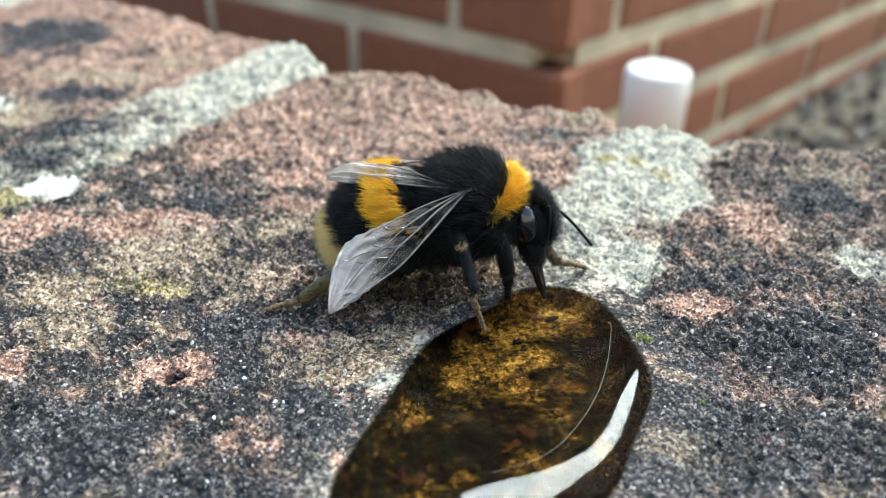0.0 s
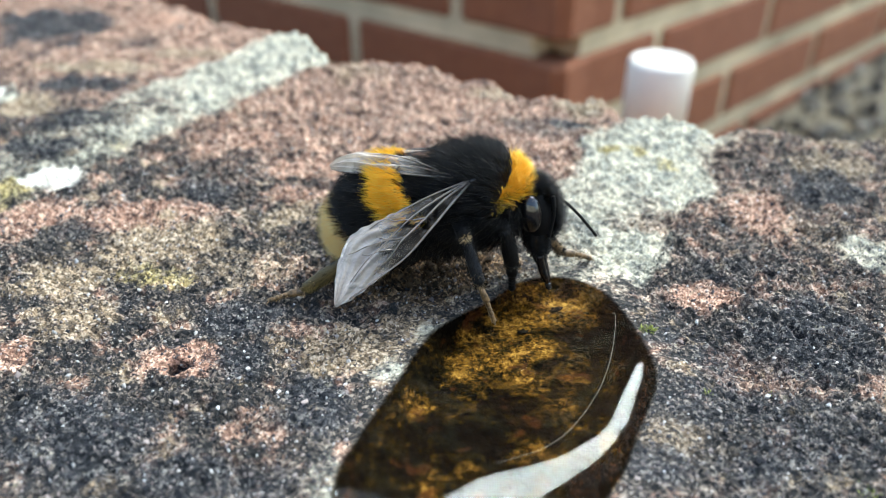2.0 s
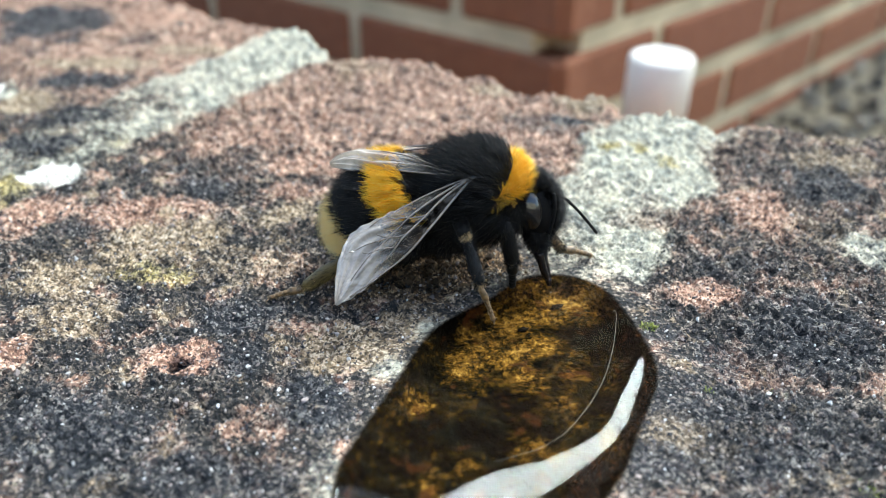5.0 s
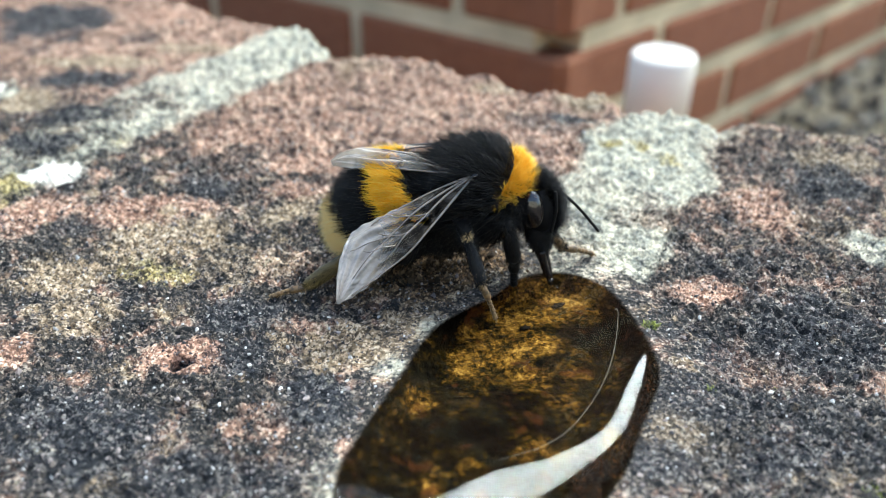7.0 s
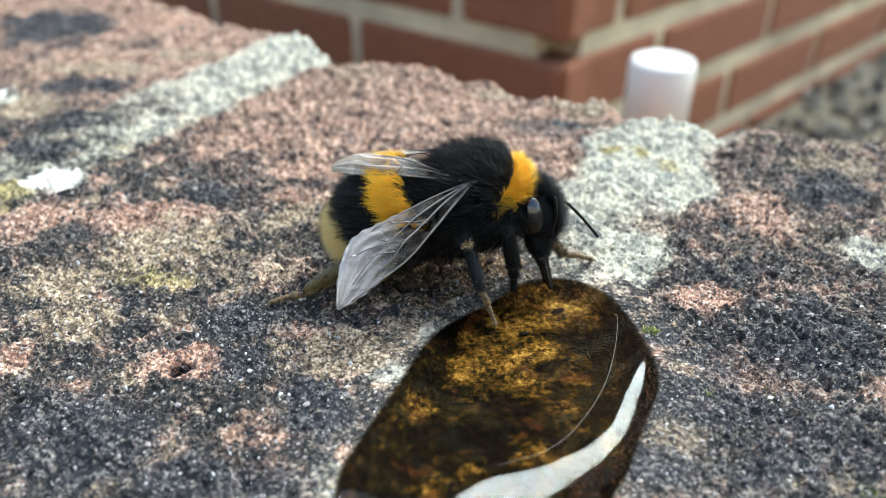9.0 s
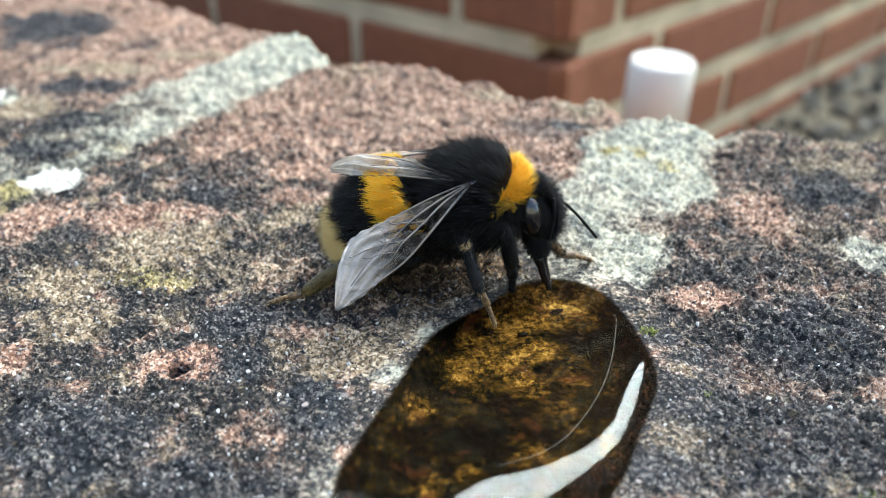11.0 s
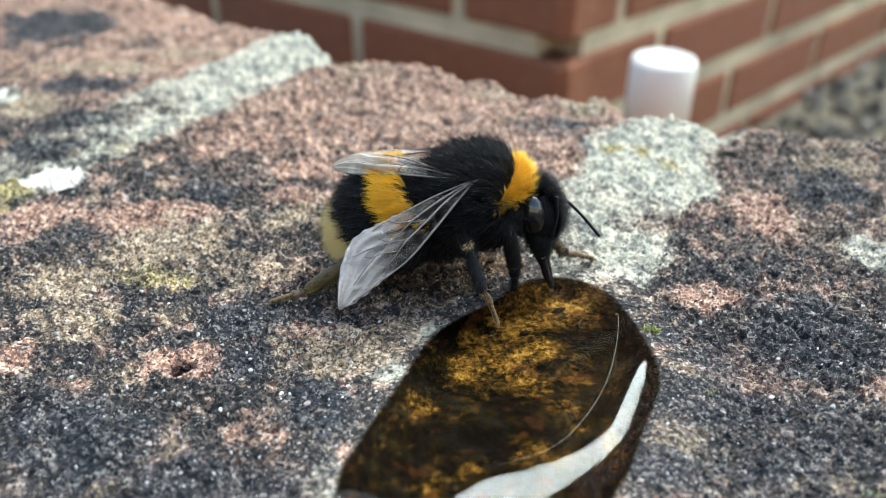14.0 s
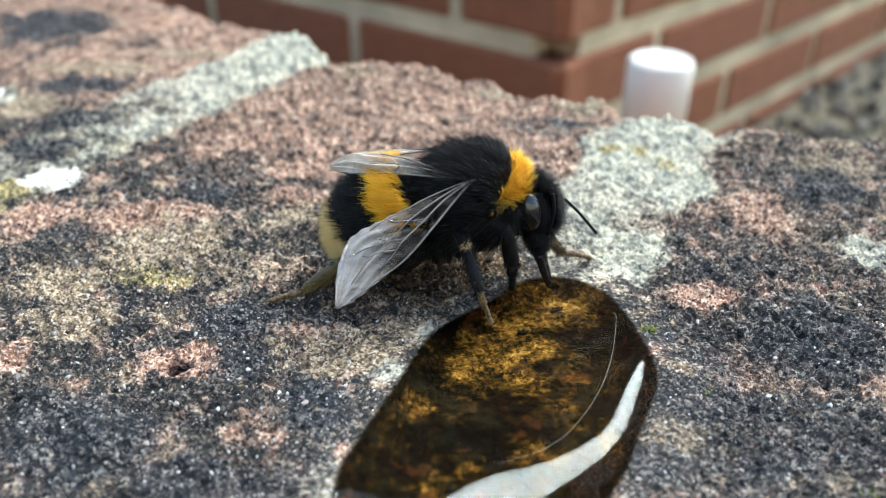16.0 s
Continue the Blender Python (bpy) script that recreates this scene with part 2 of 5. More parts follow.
FUR_TAWNY = hair_material("tawny_leg_hair", [(0.0, (0.25, 0.15, 0.06)), (1.0, (0.70, 0.50, 0.25))], 0.5)
WING_NEAR = wing_material("smoky_wing", (0.35, 0.31, 0.275), 0.85, (1.6, 6.5))
WING_FAR = wing_material("clear_wing", (0.78, 0.69, 0.58), 0.6, (1, 8))
VEIN = plain_material("brown_wing_vein", (0.12, 0.092, 0.070), 0.14, 1500, 0.4, 0.00002, Specular_IOR_Level=1.0, Coat_Weight=1.0, Coat_Roughness=0.1)
WEED = hair_material("wet_brown_algae", [(0.0, (0.004, 0.003, 0.002)), (0.66, (0.012, 0.007, 0.003)), (0.9, (0.055, 0.022, 0.006)), (1.0, (0.26, 0.09, 0.02))], 0.4, 0.25)
# pale, so that the added wall behind the view bounces light
UNSEEN_WALL = plain_material("unseen_wall_pale", (0.46, 0.42, 0.33), 0.9, 3, 0.3, 0.002)
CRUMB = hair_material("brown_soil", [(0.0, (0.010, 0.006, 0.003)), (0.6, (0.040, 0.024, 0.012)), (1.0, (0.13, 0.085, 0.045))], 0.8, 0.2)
QUARTZ = plain_material("white_quartz", (0.44, 0.42, 0.39), 0.5, 3000, 0.2, 0.00005)
RIPPLE_PALE = plain_material("ripple_pale", (0.16, 0.14, 0.10), 0.4, 2500, 0.5, 0.00002)
SCRAP = plain_material("sodden_leaf", (0.012, 0.009, 0.006), 0.8, 900, 0.5, 0.0001, Specular_IOR_Level=0.03)


# ---- mesh helpers: all shapes are thought out in millimetres ----
def mesh_data(name, verts, faces, mats, smooth=True):
    me = bpy.data.meshes.new(name)
    me.from_pydata((np.asarray(verts, float) * MM).tolist(), [], faces if isinstance(faces, list) else faces.tolist())
    for m in mats if isinstance(mats, (list, tuple)) else [mats]:
        me.materials.append(m)
    me.polygons.foreach_set("use_smooth", [smooth] * len(me.polygons))
    me.update()
    return me


def part(name, shape, material, parent=None, label="", smooth=True):
    """One mesh object out of a bmesh (mm) or a pair of vertices and faces (mm), under a thing or a part."""
    if isinstance(shape, bmesh.types.BMesh):
        me = bpy.data.meshes.new(name)
        bmesh.ops.scale(shape, vec=(MM, MM, MM), verts=shape.verts)
        shape.to_mesh(me)
        shape.free()
        me.materials.append(material)
        me.polygons.foreach_set("use_smooth", [smooth] * len(me.polygons))
    else:
        me = mesh_data(name, shape[0], shape[1], material, smooth)
    ob = new(name, me)
    if parent is not None:
        ob.parent = parent
    return tagged(ob, label)


def joined(pieces):
    """Several (vertices, faces) as one."""
    vs, fs, k = [], [], 0
    for v, f in pieces:
        vs.append(np.asarray(v, float))
        fs += [tuple(int(i) + k for i in q) for q in f]
        k += len(v)
    return np.vstack(vs), fs


def hash01(i, j, k, seed):
    n = (i * 374761393 + j * 668265263 + k * 2147483647 + seed * 974634777) & 0xFFFFFFFF
    n = ((n ^ (n >> 13)) * 1274126177) & 0xFFFFFFFF
    return ((n ^ (n >> 16)) & 0xFFFFFF) / float(0xFFFFFF)


def value_noise(x, y, z=None, seed=0):
    z = np.zeros_like(x) if z is None else z
    i, j, k = (np.floor(a).astype(np.int64) for a in (x, y, z))
    fx, fy, fz = x - i, y - j, z - k
    fx, fy, fz = (a * a * (3 - 2 * a) for a in (fx, fy, fz))
    out = 0
    for a in (0, 1):
        for b in (0, 1):
            w = (fx if a else 1 - fx) * (fy if b else 1 - fy)
            out = out + w * ((1 - fz) * hash01(i + a, j + b, k, seed) + fz * hash01(i + a, j + b, k + 1, seed))
    return out


def fbm(x, y, octaves=4, seed=0):
    total, amp, norm = 0, 1.0, 0
    for o in range(octaves):
        total = total + amp * (value_noise(x, y, None, seed + o) - 0.5)
        norm += amp
        x, y, amp = x * 2.03 + 17.3, y * 2.03 - 9.1, amp * 0.55
    return total / norm


def ledges(n, share=0.3):
    """Turns a smooth height into flat steps with short steep risers, as flaking brick has."""
    k = np.floor(n)
    return k + smooth(n - k, 1 - share, 1.0)


def smooth(a, lo, hi):
    t = np.clip((a - lo) / (hi - lo), 0, 1)
    return t * t * (3 - 2 * t)


def spline(points, n, closed=False):
    """Catmull-Rom through the points, n samples."""
    p = np.asarray(points, float)
    k = len(p)
    t = np.linspace(0, k if closed else k - 1, n, endpoint=not closed)
    i = np.floor(t).astype(int)
    if not closed:
        i = np.minimum(i, k - 2)
    f = (t - i)[:, None]
    at = (lambda j: p[j % k]) if closed else (lambda j: p[np.clip(j, 0, k - 1)])
    a, b, c, d = at(i - 1), at(i), at(i + 1), at(i + 2)
    return 0.5 * (2 * b + (c - a) * f + (2 * a - 5 * b + 4 * c - d) * f ** 2 + (3 * b - a - 3 * c + d) * f ** 3)


def to_curve(x, y, curve, closed=False):
    """Distance to a polyline, the share of its length at the nearest place, and the side (+1 to the right of its way)."""
    best = np.full(x.shape, 1e9)
    share, side = np.zeros(x.shape), np.zeros(x.shape)
    pts = np.vstack([curve, curve[:1]]) if closed else curve
    for q in range(len(pts) - 1):
        ax, ay = pts[q]
        ex, ey = pts[q + 1] - pts[q]
        t = np.clip(((x - ax) * ex + (y - ay) * ey) / (ex * ex + ey * ey + 1e-12), 0, 1)
        dx, dy = x - ax - t * ex, y - ay - t * ey
        d = np.hypot(dx, dy)
        m = d < best
        best = np.where(m, d, best)
        share = np.where(m, (q + t) / (len(pts) - 1), share)
        side = np.where(m, np.sign(dx * ey - dy * ex), side)
    return best, share, side


# ---- the garden wall's top: bricks on edge with wide worn joints ----
# u runs along the far edge, v across it, from a point on the edge straight ahead
EDGE_TURN = radians(-30)
DU = np.array([math.cos(EDGE_TURN), math.sin(EDGE_TURN)])
DV = np.array([-math.sin(EDGE_TURN), math.cos(EDGE_TURN)])
ORIGIN = np.array([0.0, 118.0])
EDGE_U = [-1200, -110, -87, -68, -53, -46, -36, -29, -20, -16, -12, -5, 0, 4, 5.6, 9, 13, 20, 25, 30, 33, 37, 43, 45, 49, 55, 63, 1200]
EDGE_V = [18, 16, 13, 11, 5.3, 7, 7.4, 4.6, -1.7, 1.6, 5, 3.7, 3.4, 0.2, 6.0, 3, 0.9, 2.8, 5.2, 0.4, 3, 2.6, 0.7, 6.2, 9, 7.6, 10.5, 12]
PUDDLE = spline([(4.5, 57.9), (7.0, 60.6), (10.0, 61.9), (13.0, 61.4), (15.6, 59.0), (17.3, 53.3), (17.6, 47.4), (15.0, 41.7), (12.2, 36.3), (7, 30.5), (0, 28), (-6, 30.5), (-7.4, 36.3), (-6.2, 40.5), (-3.9, 46), (-1.2, 52.5), (1.6, 55.6)], 150, True)
CREASE = spline([(17.2, 51.6), (16.2, 49.0), (14.8, 46.3), (13.0, 42.7), (11.5, 40.8), (9.6, 39.5), (7.7, 38.5), (5.9, 37.9), (3.9, 37.4), (2.2, 36.6), (0.1, 35.3), (-2.4, 34.8), (-4.6, 35.5), (-6.1, 36.0), (-8.0, 36.0)], 80)
RIPPLE_PATH = spline([(15.6, 56.0), (15.8, 56.1), (15.7, 55.0), (14.7, 51.1), (13.4, 47.5), (12.0, 44.8), (10.6, 42.7), (9.1, 40.9), (7.2, 39.5), (5.5, 38.8), (3.9, 38.2)], 60)
WATER_Z = -0.12


def xy_of(u, v):
    return ORIGIN[0] + u * DU[0] + v * DV[0], ORIGIN[1] + u * DU[1] + v * DV[1]


def uv_of(x, y):
    return (x - ORIGIN[0]) * DU[0] + (y - ORIGIN[1]) * DU[1], (x - ORIGIN[0]) * DV[0] + (y - ORIGIN[1]) * DV[1]


def water_height(x, y):
    """Level, with a bulging near side that falls to the lower rim."""
    d, share, side = to_curve(x, y, CREASE)
    s = d * np.where(side > 0, -1, 1)
    lean = np.tan(np.radians(np.interp(share, [0, 0.03, 0.06, 0.1, 0.28, 0.45, 0.6, 1], [2, 7, 10, 12, 13, 11, 10, 8])))
    width = np.interp(share, [0, 0.06, 0.12, 0.2, 0.28, 0.36, 0.43, 0.5, 0.6, 1], [0.35, 0.65, 1.0, 1.15, 1.2, 1.6, 2.0, 2.6, 5.5, 7.0])
    ends = smooth(share, 0, 0.05) * (1 - smooth(share, 0.97, 1))
    r = np.maximum(0, s + 0.12)
    z = WATER_Z - lean * np.where(r < 0.24, r * r / 0.48, r - 0.12) + 0.34 * np.maximum(0, s - width) * ends
    d3, _, _ = to_curve(x, y, PUDDLE[::2], True)
    return z + 0.010 * fbm(x / 7, y / 7, 2, 77) + 0.05 * np.exp(-d3 / 0.16)


def sd_far(x, y):
    """0 in and round the puddle, 1 away from it."""
    return smooth(np.hypot((x - 5.5) / 14, (y - 46) / 19), 1.15, 1.9)


def stone_height(u, v):
    """Height of the worn top, wetness and the share that lies under water."""
    x, y = xy_of(u, v)
    h = 1.5 * fbm(u / 26, v / 26, 3, 3) + 0.8 * fbm(u / 6, v / 6, 4, 11) + 0.80 * fbm(u / 1.8, v / 1.8, 4, 23) + 0.90 * fbm(u / 0.62, v / 0.62, 2, 29)
    h += 0.5 * smooth(v, -25, 2) * fbm(u / 3.0, v / 3.0, 3, 31) + 1.1 * smooth(v, -70, -20) * fbm(u / 1.9, v / 1.5, 3, 33)
    far = smooth(v, -75, -15)
    h += (0.16 + 0.22 * far) * ledges(5.0 * fbm(u / 4.6 + 3, v / 3.4, 4, 43)) + (0.11 + 0.10 * far) * ledges(4.0 * fbm(u / 1.5, v / 1.1 + 7, 3, 47))
    h += 0.62 * fbm(u / 0.38, v / 0.38, 2, 53)
    for uj in (-38.3, -21.2, 29.6, 44.6):
        h -= 0.35 * np.exp(-((u - uj) / 0.7) ** 2) * sd_far(x, y) * (smooth(v, -38, -22) if uj > 44 else 1.0)
    for lo, hi in ((-38.3, -21.2), (29.6, 44.6)):
        h += 0.5 * smooth(u, lo, lo + 3) * (1 - smooth(u, hi - 3, hi)) * smooth(v, -30, 0)
    h += 1.5 * fbm(x / 1.5, y / 0.9, 3, 37) * np.exp(-(((x + 1) / 7) ** 2 + ((y - 61.5) / 3.5) ** 2) ** 2)
    px, py = (x + 21.7) / 0.98, (y - 48.7) / 0.72
    h -= 6.0 * np.exp(-(px * px + py * py) ** 4)
    sd = np.full(x.shape, 30.0)
    w = np.full(x.shape, WATER_Z)
    m = (x > -18) & (x < 28) & (y > 17) & (y < 72)
    if m.any():
        d, _, side = to_curve(x[m], y[m], PUDDLE, True)
        sd[m] = np.where(side > 0, -d, d)
        w[m] = water_height(x[m], y[m])
    out = w + 0.10 + (h - w - 0.10) * smooth(sd, 0.0, 7.0) + 0.25 * smooth(sd, 0, 1.2) * fbm(x / 0.8, y / 0.8, 3, 5)
    floor = np.minimum(w, WATER_Z) - 2.3 * smooth(-sd, -0.1, 2.2) + 0.5 * fbm(x / 1.6, y / 1.6, 4, 41) * smooth(-sd, 0.2, 1.5)
    h = np.where(sd > 0, out, floor + 0.10 * (1 - smooth(-sd, 0, 0.3)))
    return h, sd


def spots(x, y, rows, warp):
    """How far each place lies in the worn and shade patches: rows of centre, radii (mm) and weight."""
    total = np.zeros(x.shape)
    for cx, cy, rx, ry, w in rows:
        d = np.hypot((x - cx) / rx, (y - cy) / ry) + warp
        total = np.maximum(total, w * (1 - smooth(d, 0.45, 1.35)))
    return total


PALE = [
    (-35.4, 107.6, 5.0, 6.8, 0.85),
    (-39.5, 99.1, 3.9, 4.8, 0.65),
    (19.6, 67.3, 2.9, 3.3, 0.7),
    (-8.0, 36.8, 1.2, 2.6, 0.4),
    (-4.4, 48.4, 2.1, 2.1, 0.6),
    (-0.9, 53.3, 1.7, 2.0, 0.45),
    (16.3, 72.0, 3.7, 7.3, 0.75),
    (18.7, 65.7, 5.2, 5.3, 0.75),
    (26.4, 89.1, 7.9, 11.9, 1.05),
    (43.4, 65.7, 2.9, 3.2, 0.6),
    (16.3, 79.8, 2.7, 5.7, 0.7),
    (-67.0, 112.3, 2.2, 4.4, 0.8),
    (23.3, 34.4, 1.5, 0.9, 0.4),
]
PINK = [
    (-55.5, 150.2, 6.6, 5.5, 1.1),
    (-16.5, 91.7, 2.9, 3.2, 0.9),
    (-30.5, 81.3, 4.7, 2.3, 0.5),
    (26.5, 48.7, 4.2, 2.5, 0.5),
    (-12.3, 42.9, 3.5, 1.5, 0.45),
    (-17.4, 79.1, 4.6, 3.9, 0.65),
    (-21.6, 49.1, 3.5, 2.3, 1),
    (-33.0, 72.6, 6.8, 4.9, 0.8),
    (-45.2, 73.8, 5.0, 3.8, 0.8),
    (-15.9, 87.4, 5.7, 5.7, 0.75),
    (-7.0, 107.6, 10.0, 9.1, 0.55),
    (-11.9, 97.2, 6.9, 5.4, 0.6),
    (-50.8, 149.0, 7.7, 10.9, 0.75),
    (16.2, 88.3, 3.2, 5.8, 0.6),
    (35.5, 75.1, 4.7, 7.2, 0.75),
    (24.9, 59.3, 3.7, 2.6, 0.8),
    (-13.8, 40.0, 3.3, 2.8, 0.4),
    (23.9, 49.5, 2.8, 2.9, 0.55),
    (-51.0, 121.3, 8.3, 6.9, 0.6),
    (3.0, 106.5, 10.8, 6.7, 0.7),
    (-25.3, 95.3, 9.1, 7.5, 0.65),
    (-67.8, 139.8, 13.5, 12.2, 0.55),
    (-34.1, 116.0, 5.3, 7.7, 0.5),
    (17.3, 96.2, 4.6, 5.7, 0.6),
    (-15.8, 63.1, 5.0, 3.0, 0.4),
    (-36.1, 49.5, 1.4, 2.2, 0.7),
]
TAN = [
    (-37.3, 61.1, 6.0, 3.9, 0.75),
    (-27.6, 69.0, 6.5, 4.1, 0.75),
    (-61.5, 108.7, 5.1, 6.0, 0.9),
    (-55.0, 124.7, 12.3, 3.4, 0.8),
    (-51.6, 96.2, 3.1, 1.9, 0.6),
    (-44.7, 131.6, 8.9, 3.8, 0.6),
    (8.3, 112.3, 4.3, 3.4, 0.6),
    (52.8, 93.5, 4.5, 2.5, 0.7),
    (-28.3, 67.3, 5.3, 2.9, 0.5),
    (-6.3, 49.5, 4.3, 2.0, 0.8),
    (21.2, 39.4, 2.9, 1.1, 0.5),
    (-18.1, 72.6, 4.6, 4.9, 0.75),
    (-19.9, 63.6, 6.7, 4.1, 0.45),
    (-2.9, 60.2, 6.5, 4.2, 0.8),
    (-31.3, 68.4, 6.5, 5.1, 0.78),
    (-7.9, 50.9, 5.3, 3.8, 0.75),
    (-3.2, 54.9, 4.1, 3.3, 0.6),
    (-32.6, 54.9, 3.0, 3.3, 0.6),
    (17.8, 40.0, 2.9, 3.3, 0.55),
    (39.5, 70.2, 4.2, 4.7, 0.4),
    (49.4, 87.4, 5.7, 4.1, 0.6),
    (-15.1, 121.3, 5.5, 5.5, 0.5),
    (21.4, 107.6, 5.0, 4.1, 0.8),
]
DARK = [
    # dark inside of a small hole, drawn as colour with no hole modelled
    (-49.1, 146.3, 1.7, 2.3, 1.3),
    # the bee's shade under its chest, painted into the brick's colour
    (5.7, 64.1, 4.8, 2.7, 1.0),
    (15.8, 37.8, 3.6, 2.3, 0.65),
    (-52.8, 92.2, 7.0, 4.3, 0.8),
    (-56.7, 117.0, 8.1, 3.6, 0.75),
    (-53.1, 103.6, 2.8, 2.8, 0.7),
    (-38.5, 101.1, 2.7, 2.9, 0.45),
    (-74.3, 145.2, 12.8, 15.7, 0.8),
    (-54.8, 138.1, 6.2, 4.8, 0.5),
    (38.2, 85.8, 5.6, 5.4, 0.38),
    (17.9, 100.5, 3.2, 1.8, 0.8),
    (-31.6, 85.1, 3.5, 2.2, 0.5),
    (-31.5, 43.5, 2.6, 2.5, 0.6),
    (19.5, 52.5, 2.9, 2.3, 0.6),
    (15.2, 65.0, 1.7, 1.3, 0.6),
    (-12.6, 56.1, 2.6, 1.2, 0.6),
    (-0.7, 53.3, 1.1, 1.0, 0.8),
    (8.4, 65.7, 2.0, 4.3, 0.5),
    # more painted shade beneath the bee
    (0.3, 64.6, 4.0, 2.3, 0.35),
    (18.2, 55.7, 1.5, 3.4, 0.3),
    (-59.9, 116.0, 6.2, 4.1, 0.9),
    (-53.3, 91.7, 5.9, 2.8, 0.8),
    (-43.4, 106.5, 4.1, 3.1, 0.6),
    (-50.4, 101.1, 7.2, 4.1, 0.75),
    (-28.3, 80.6, 4.7, 3.6, 0.7),
    (-39.1, 70.6, 4.2, 2.2, 0.55),
    (-17.0, 55.3, 5.6, 3.4, 0.75),
    (-26.9, 41.7, 8.1, 5.9, 0.72),
    (-9.8, 44.1, 3.5, 3.1, 0.8),
    (-16.7, 49.5, 2.4, 3.3, 0.7),
    (29.1, 64.1, 6.2, 4.1, 0.55),
    (20.9, 44.1, 4.8, 3.1, 0.6),
    (31.6, 53.3, 7.4, 6.4, 0.65),
    (13.8, 99.1, 7.0, 5.0, 0.5),
    (46.1, 79.8, 6.0, 5.7, 0.7),
    (29.1, 41.7, 5.5, 4.7, 0.55),
    (22.8, 38.4, 6.5, 3.2, 0.6),
    (-17.9, 36.8, 6.7, 3.0, 0.62),
    (22.5, 50.9, 2.9, 3.8, 0.6),
    (9.2, 36.3, 0.4, 0.5, 0.3),
]
MOSSY = [
    (-51.0, 80.6, 2.7, 3.5, 0.75),
    (-42.8, 92.2, 2.2, 1.8, 0.4),
    (-28.5, 61.6, 4.7, 2.1, 0.62),
    (25.7, 91.1, 1.9, 1.7, 0.85),
    (22.0, 90.8, 1.5, 1.7, 0.85),
    (27.7, 85.8, 1.4, 1.6, 0.6),
    (-49.9, 78.4, 2.0, 4.2, 0.5),
]
AMBER = [
    (4.0, 53.3, 2.5, 1.8, 0.85),
    (12.7, 41.1, 0.9, 3.2, 0.75),
    (9.2, 57.9, 6.8, 3.8, 1.15),
    (4.1, 49.5, 4.5, 3.3, 0.9),
    (-0.2, 38.1, 1.8, 2.1, 0.8),
    (6.0, 41.4, 1.5, 1.4, 0.8),
    (-2.0, 46.0, 1.6, 1.6, 0.7),
    (7.5, 52.9, 5.4, 2.8, 0.9),
    (10.1, 48.7, 2.8, 2.8, 0.5),
    (6.7, 40.5, 2.1, 2.0, 0.95),
    (10.0, 44.7, 2.2, 2.2, 0.6),
    (1.9, 39.2, 2.0, 2.2, 0.7),
]
# brown crusty brick, with the shade below the bee put into the colour
BEE_SHADE = [
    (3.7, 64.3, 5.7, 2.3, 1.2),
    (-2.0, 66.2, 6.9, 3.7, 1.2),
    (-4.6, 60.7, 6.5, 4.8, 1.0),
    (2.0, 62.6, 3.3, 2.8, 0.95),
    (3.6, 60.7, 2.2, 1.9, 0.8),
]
WHITE = [
    (-47.5, 83.4, 4.1, 2.7, 0.85),
    (-68.4, 113.5, 1.0, 2.5, 0.9),
]


# where the mortar joints lie along the wall
JOINTS = [(-120, -106), (-38.3, -21.2), (29.6, 44.6), (96, 112)] + [(170 + 66 * k, 186 + 66 * k) for k in range(14)] + [(-186 - 66 * k, -170 - 66 * k) for k in range(14)]


def patch_colours(u, v, sd):
    x, y = xy_of(u, v)
    warp = 1.5 * fbm(x / 5, y / 5, 5, 51)
    wob = 6.0 * fbm(v / 7, u / 9, 5, 61)
    joint = np.zeros(x.shape)
    for lo, hi in JOINTS:
        if hi < u.min() - 12 or lo > u.max() + 12:
            continue
        far = 1.8 if lo < 0 else 4.0
        joint = np.maximum(joint, smooth(u + wob, lo - 1.8, lo + 2.6) * (1 - smooth(u + wob, hi - 1.4 * far, hi + far)))
    left = joint * (u < 0) * np.interp(v, [-70, -45, -28, -12, 0], [0.40, 0.52, 0.66, 0.85, 1.0])
    right = joint * (u > 0) * np.interp(v, [-70, -52, -40, -25, 0], [0.12, 0.2, 0.48, 0.68, 0.92])
    pale = np.maximum(np.maximum(left * 0.95, right) * (1 - 0.85 * spots(x, y, DARK, warp)), spots(x, y, PALE, warp))
    pink = np.where(sd < 0, spots(x, y, AMBER, warp), spots(x, y, PINK, warp))
    pink = np.where(sd < 0, pink, np.maximum(pink, (0.6 - 0.3 * smooth(u, 38, 50)) * smooth(v, -62, -20)))
    dark = spots(x, y, DARK, warp)
    dark = np.maximum(dark, 0.34 * smooth(u, 44, 52) * (1 - 0.6 * pink))
    # shade inside the pit, put into the colour
    dark = np.maximum(dark, 2.6 * np.exp(-(((x + 21.7) / 1.0) ** 2 + ((y - 48.7) / 0.75) ** 2) ** 2))
    tan = spots(x, y, TAN, warp)
    moss = spots(x, y, MOSSY, warp)
    white = spots(x, y, WHITE, warp * 0.6)
    wet = np.where(sd < 0, 1.0, 1 - smooth(sd, 0.0, 0.3))
    return np.stack([pale, pink, dark, tan], 1), np.stack([moss, white, wet, smooth(-sd, -0.04, 0.10)], 1), spots(x, y, BEE_SHADE, warp)


def steps(lo, hi, step):
    return np.linspace(lo, hi, max(2, int(round((hi - lo) / step)) + 1))


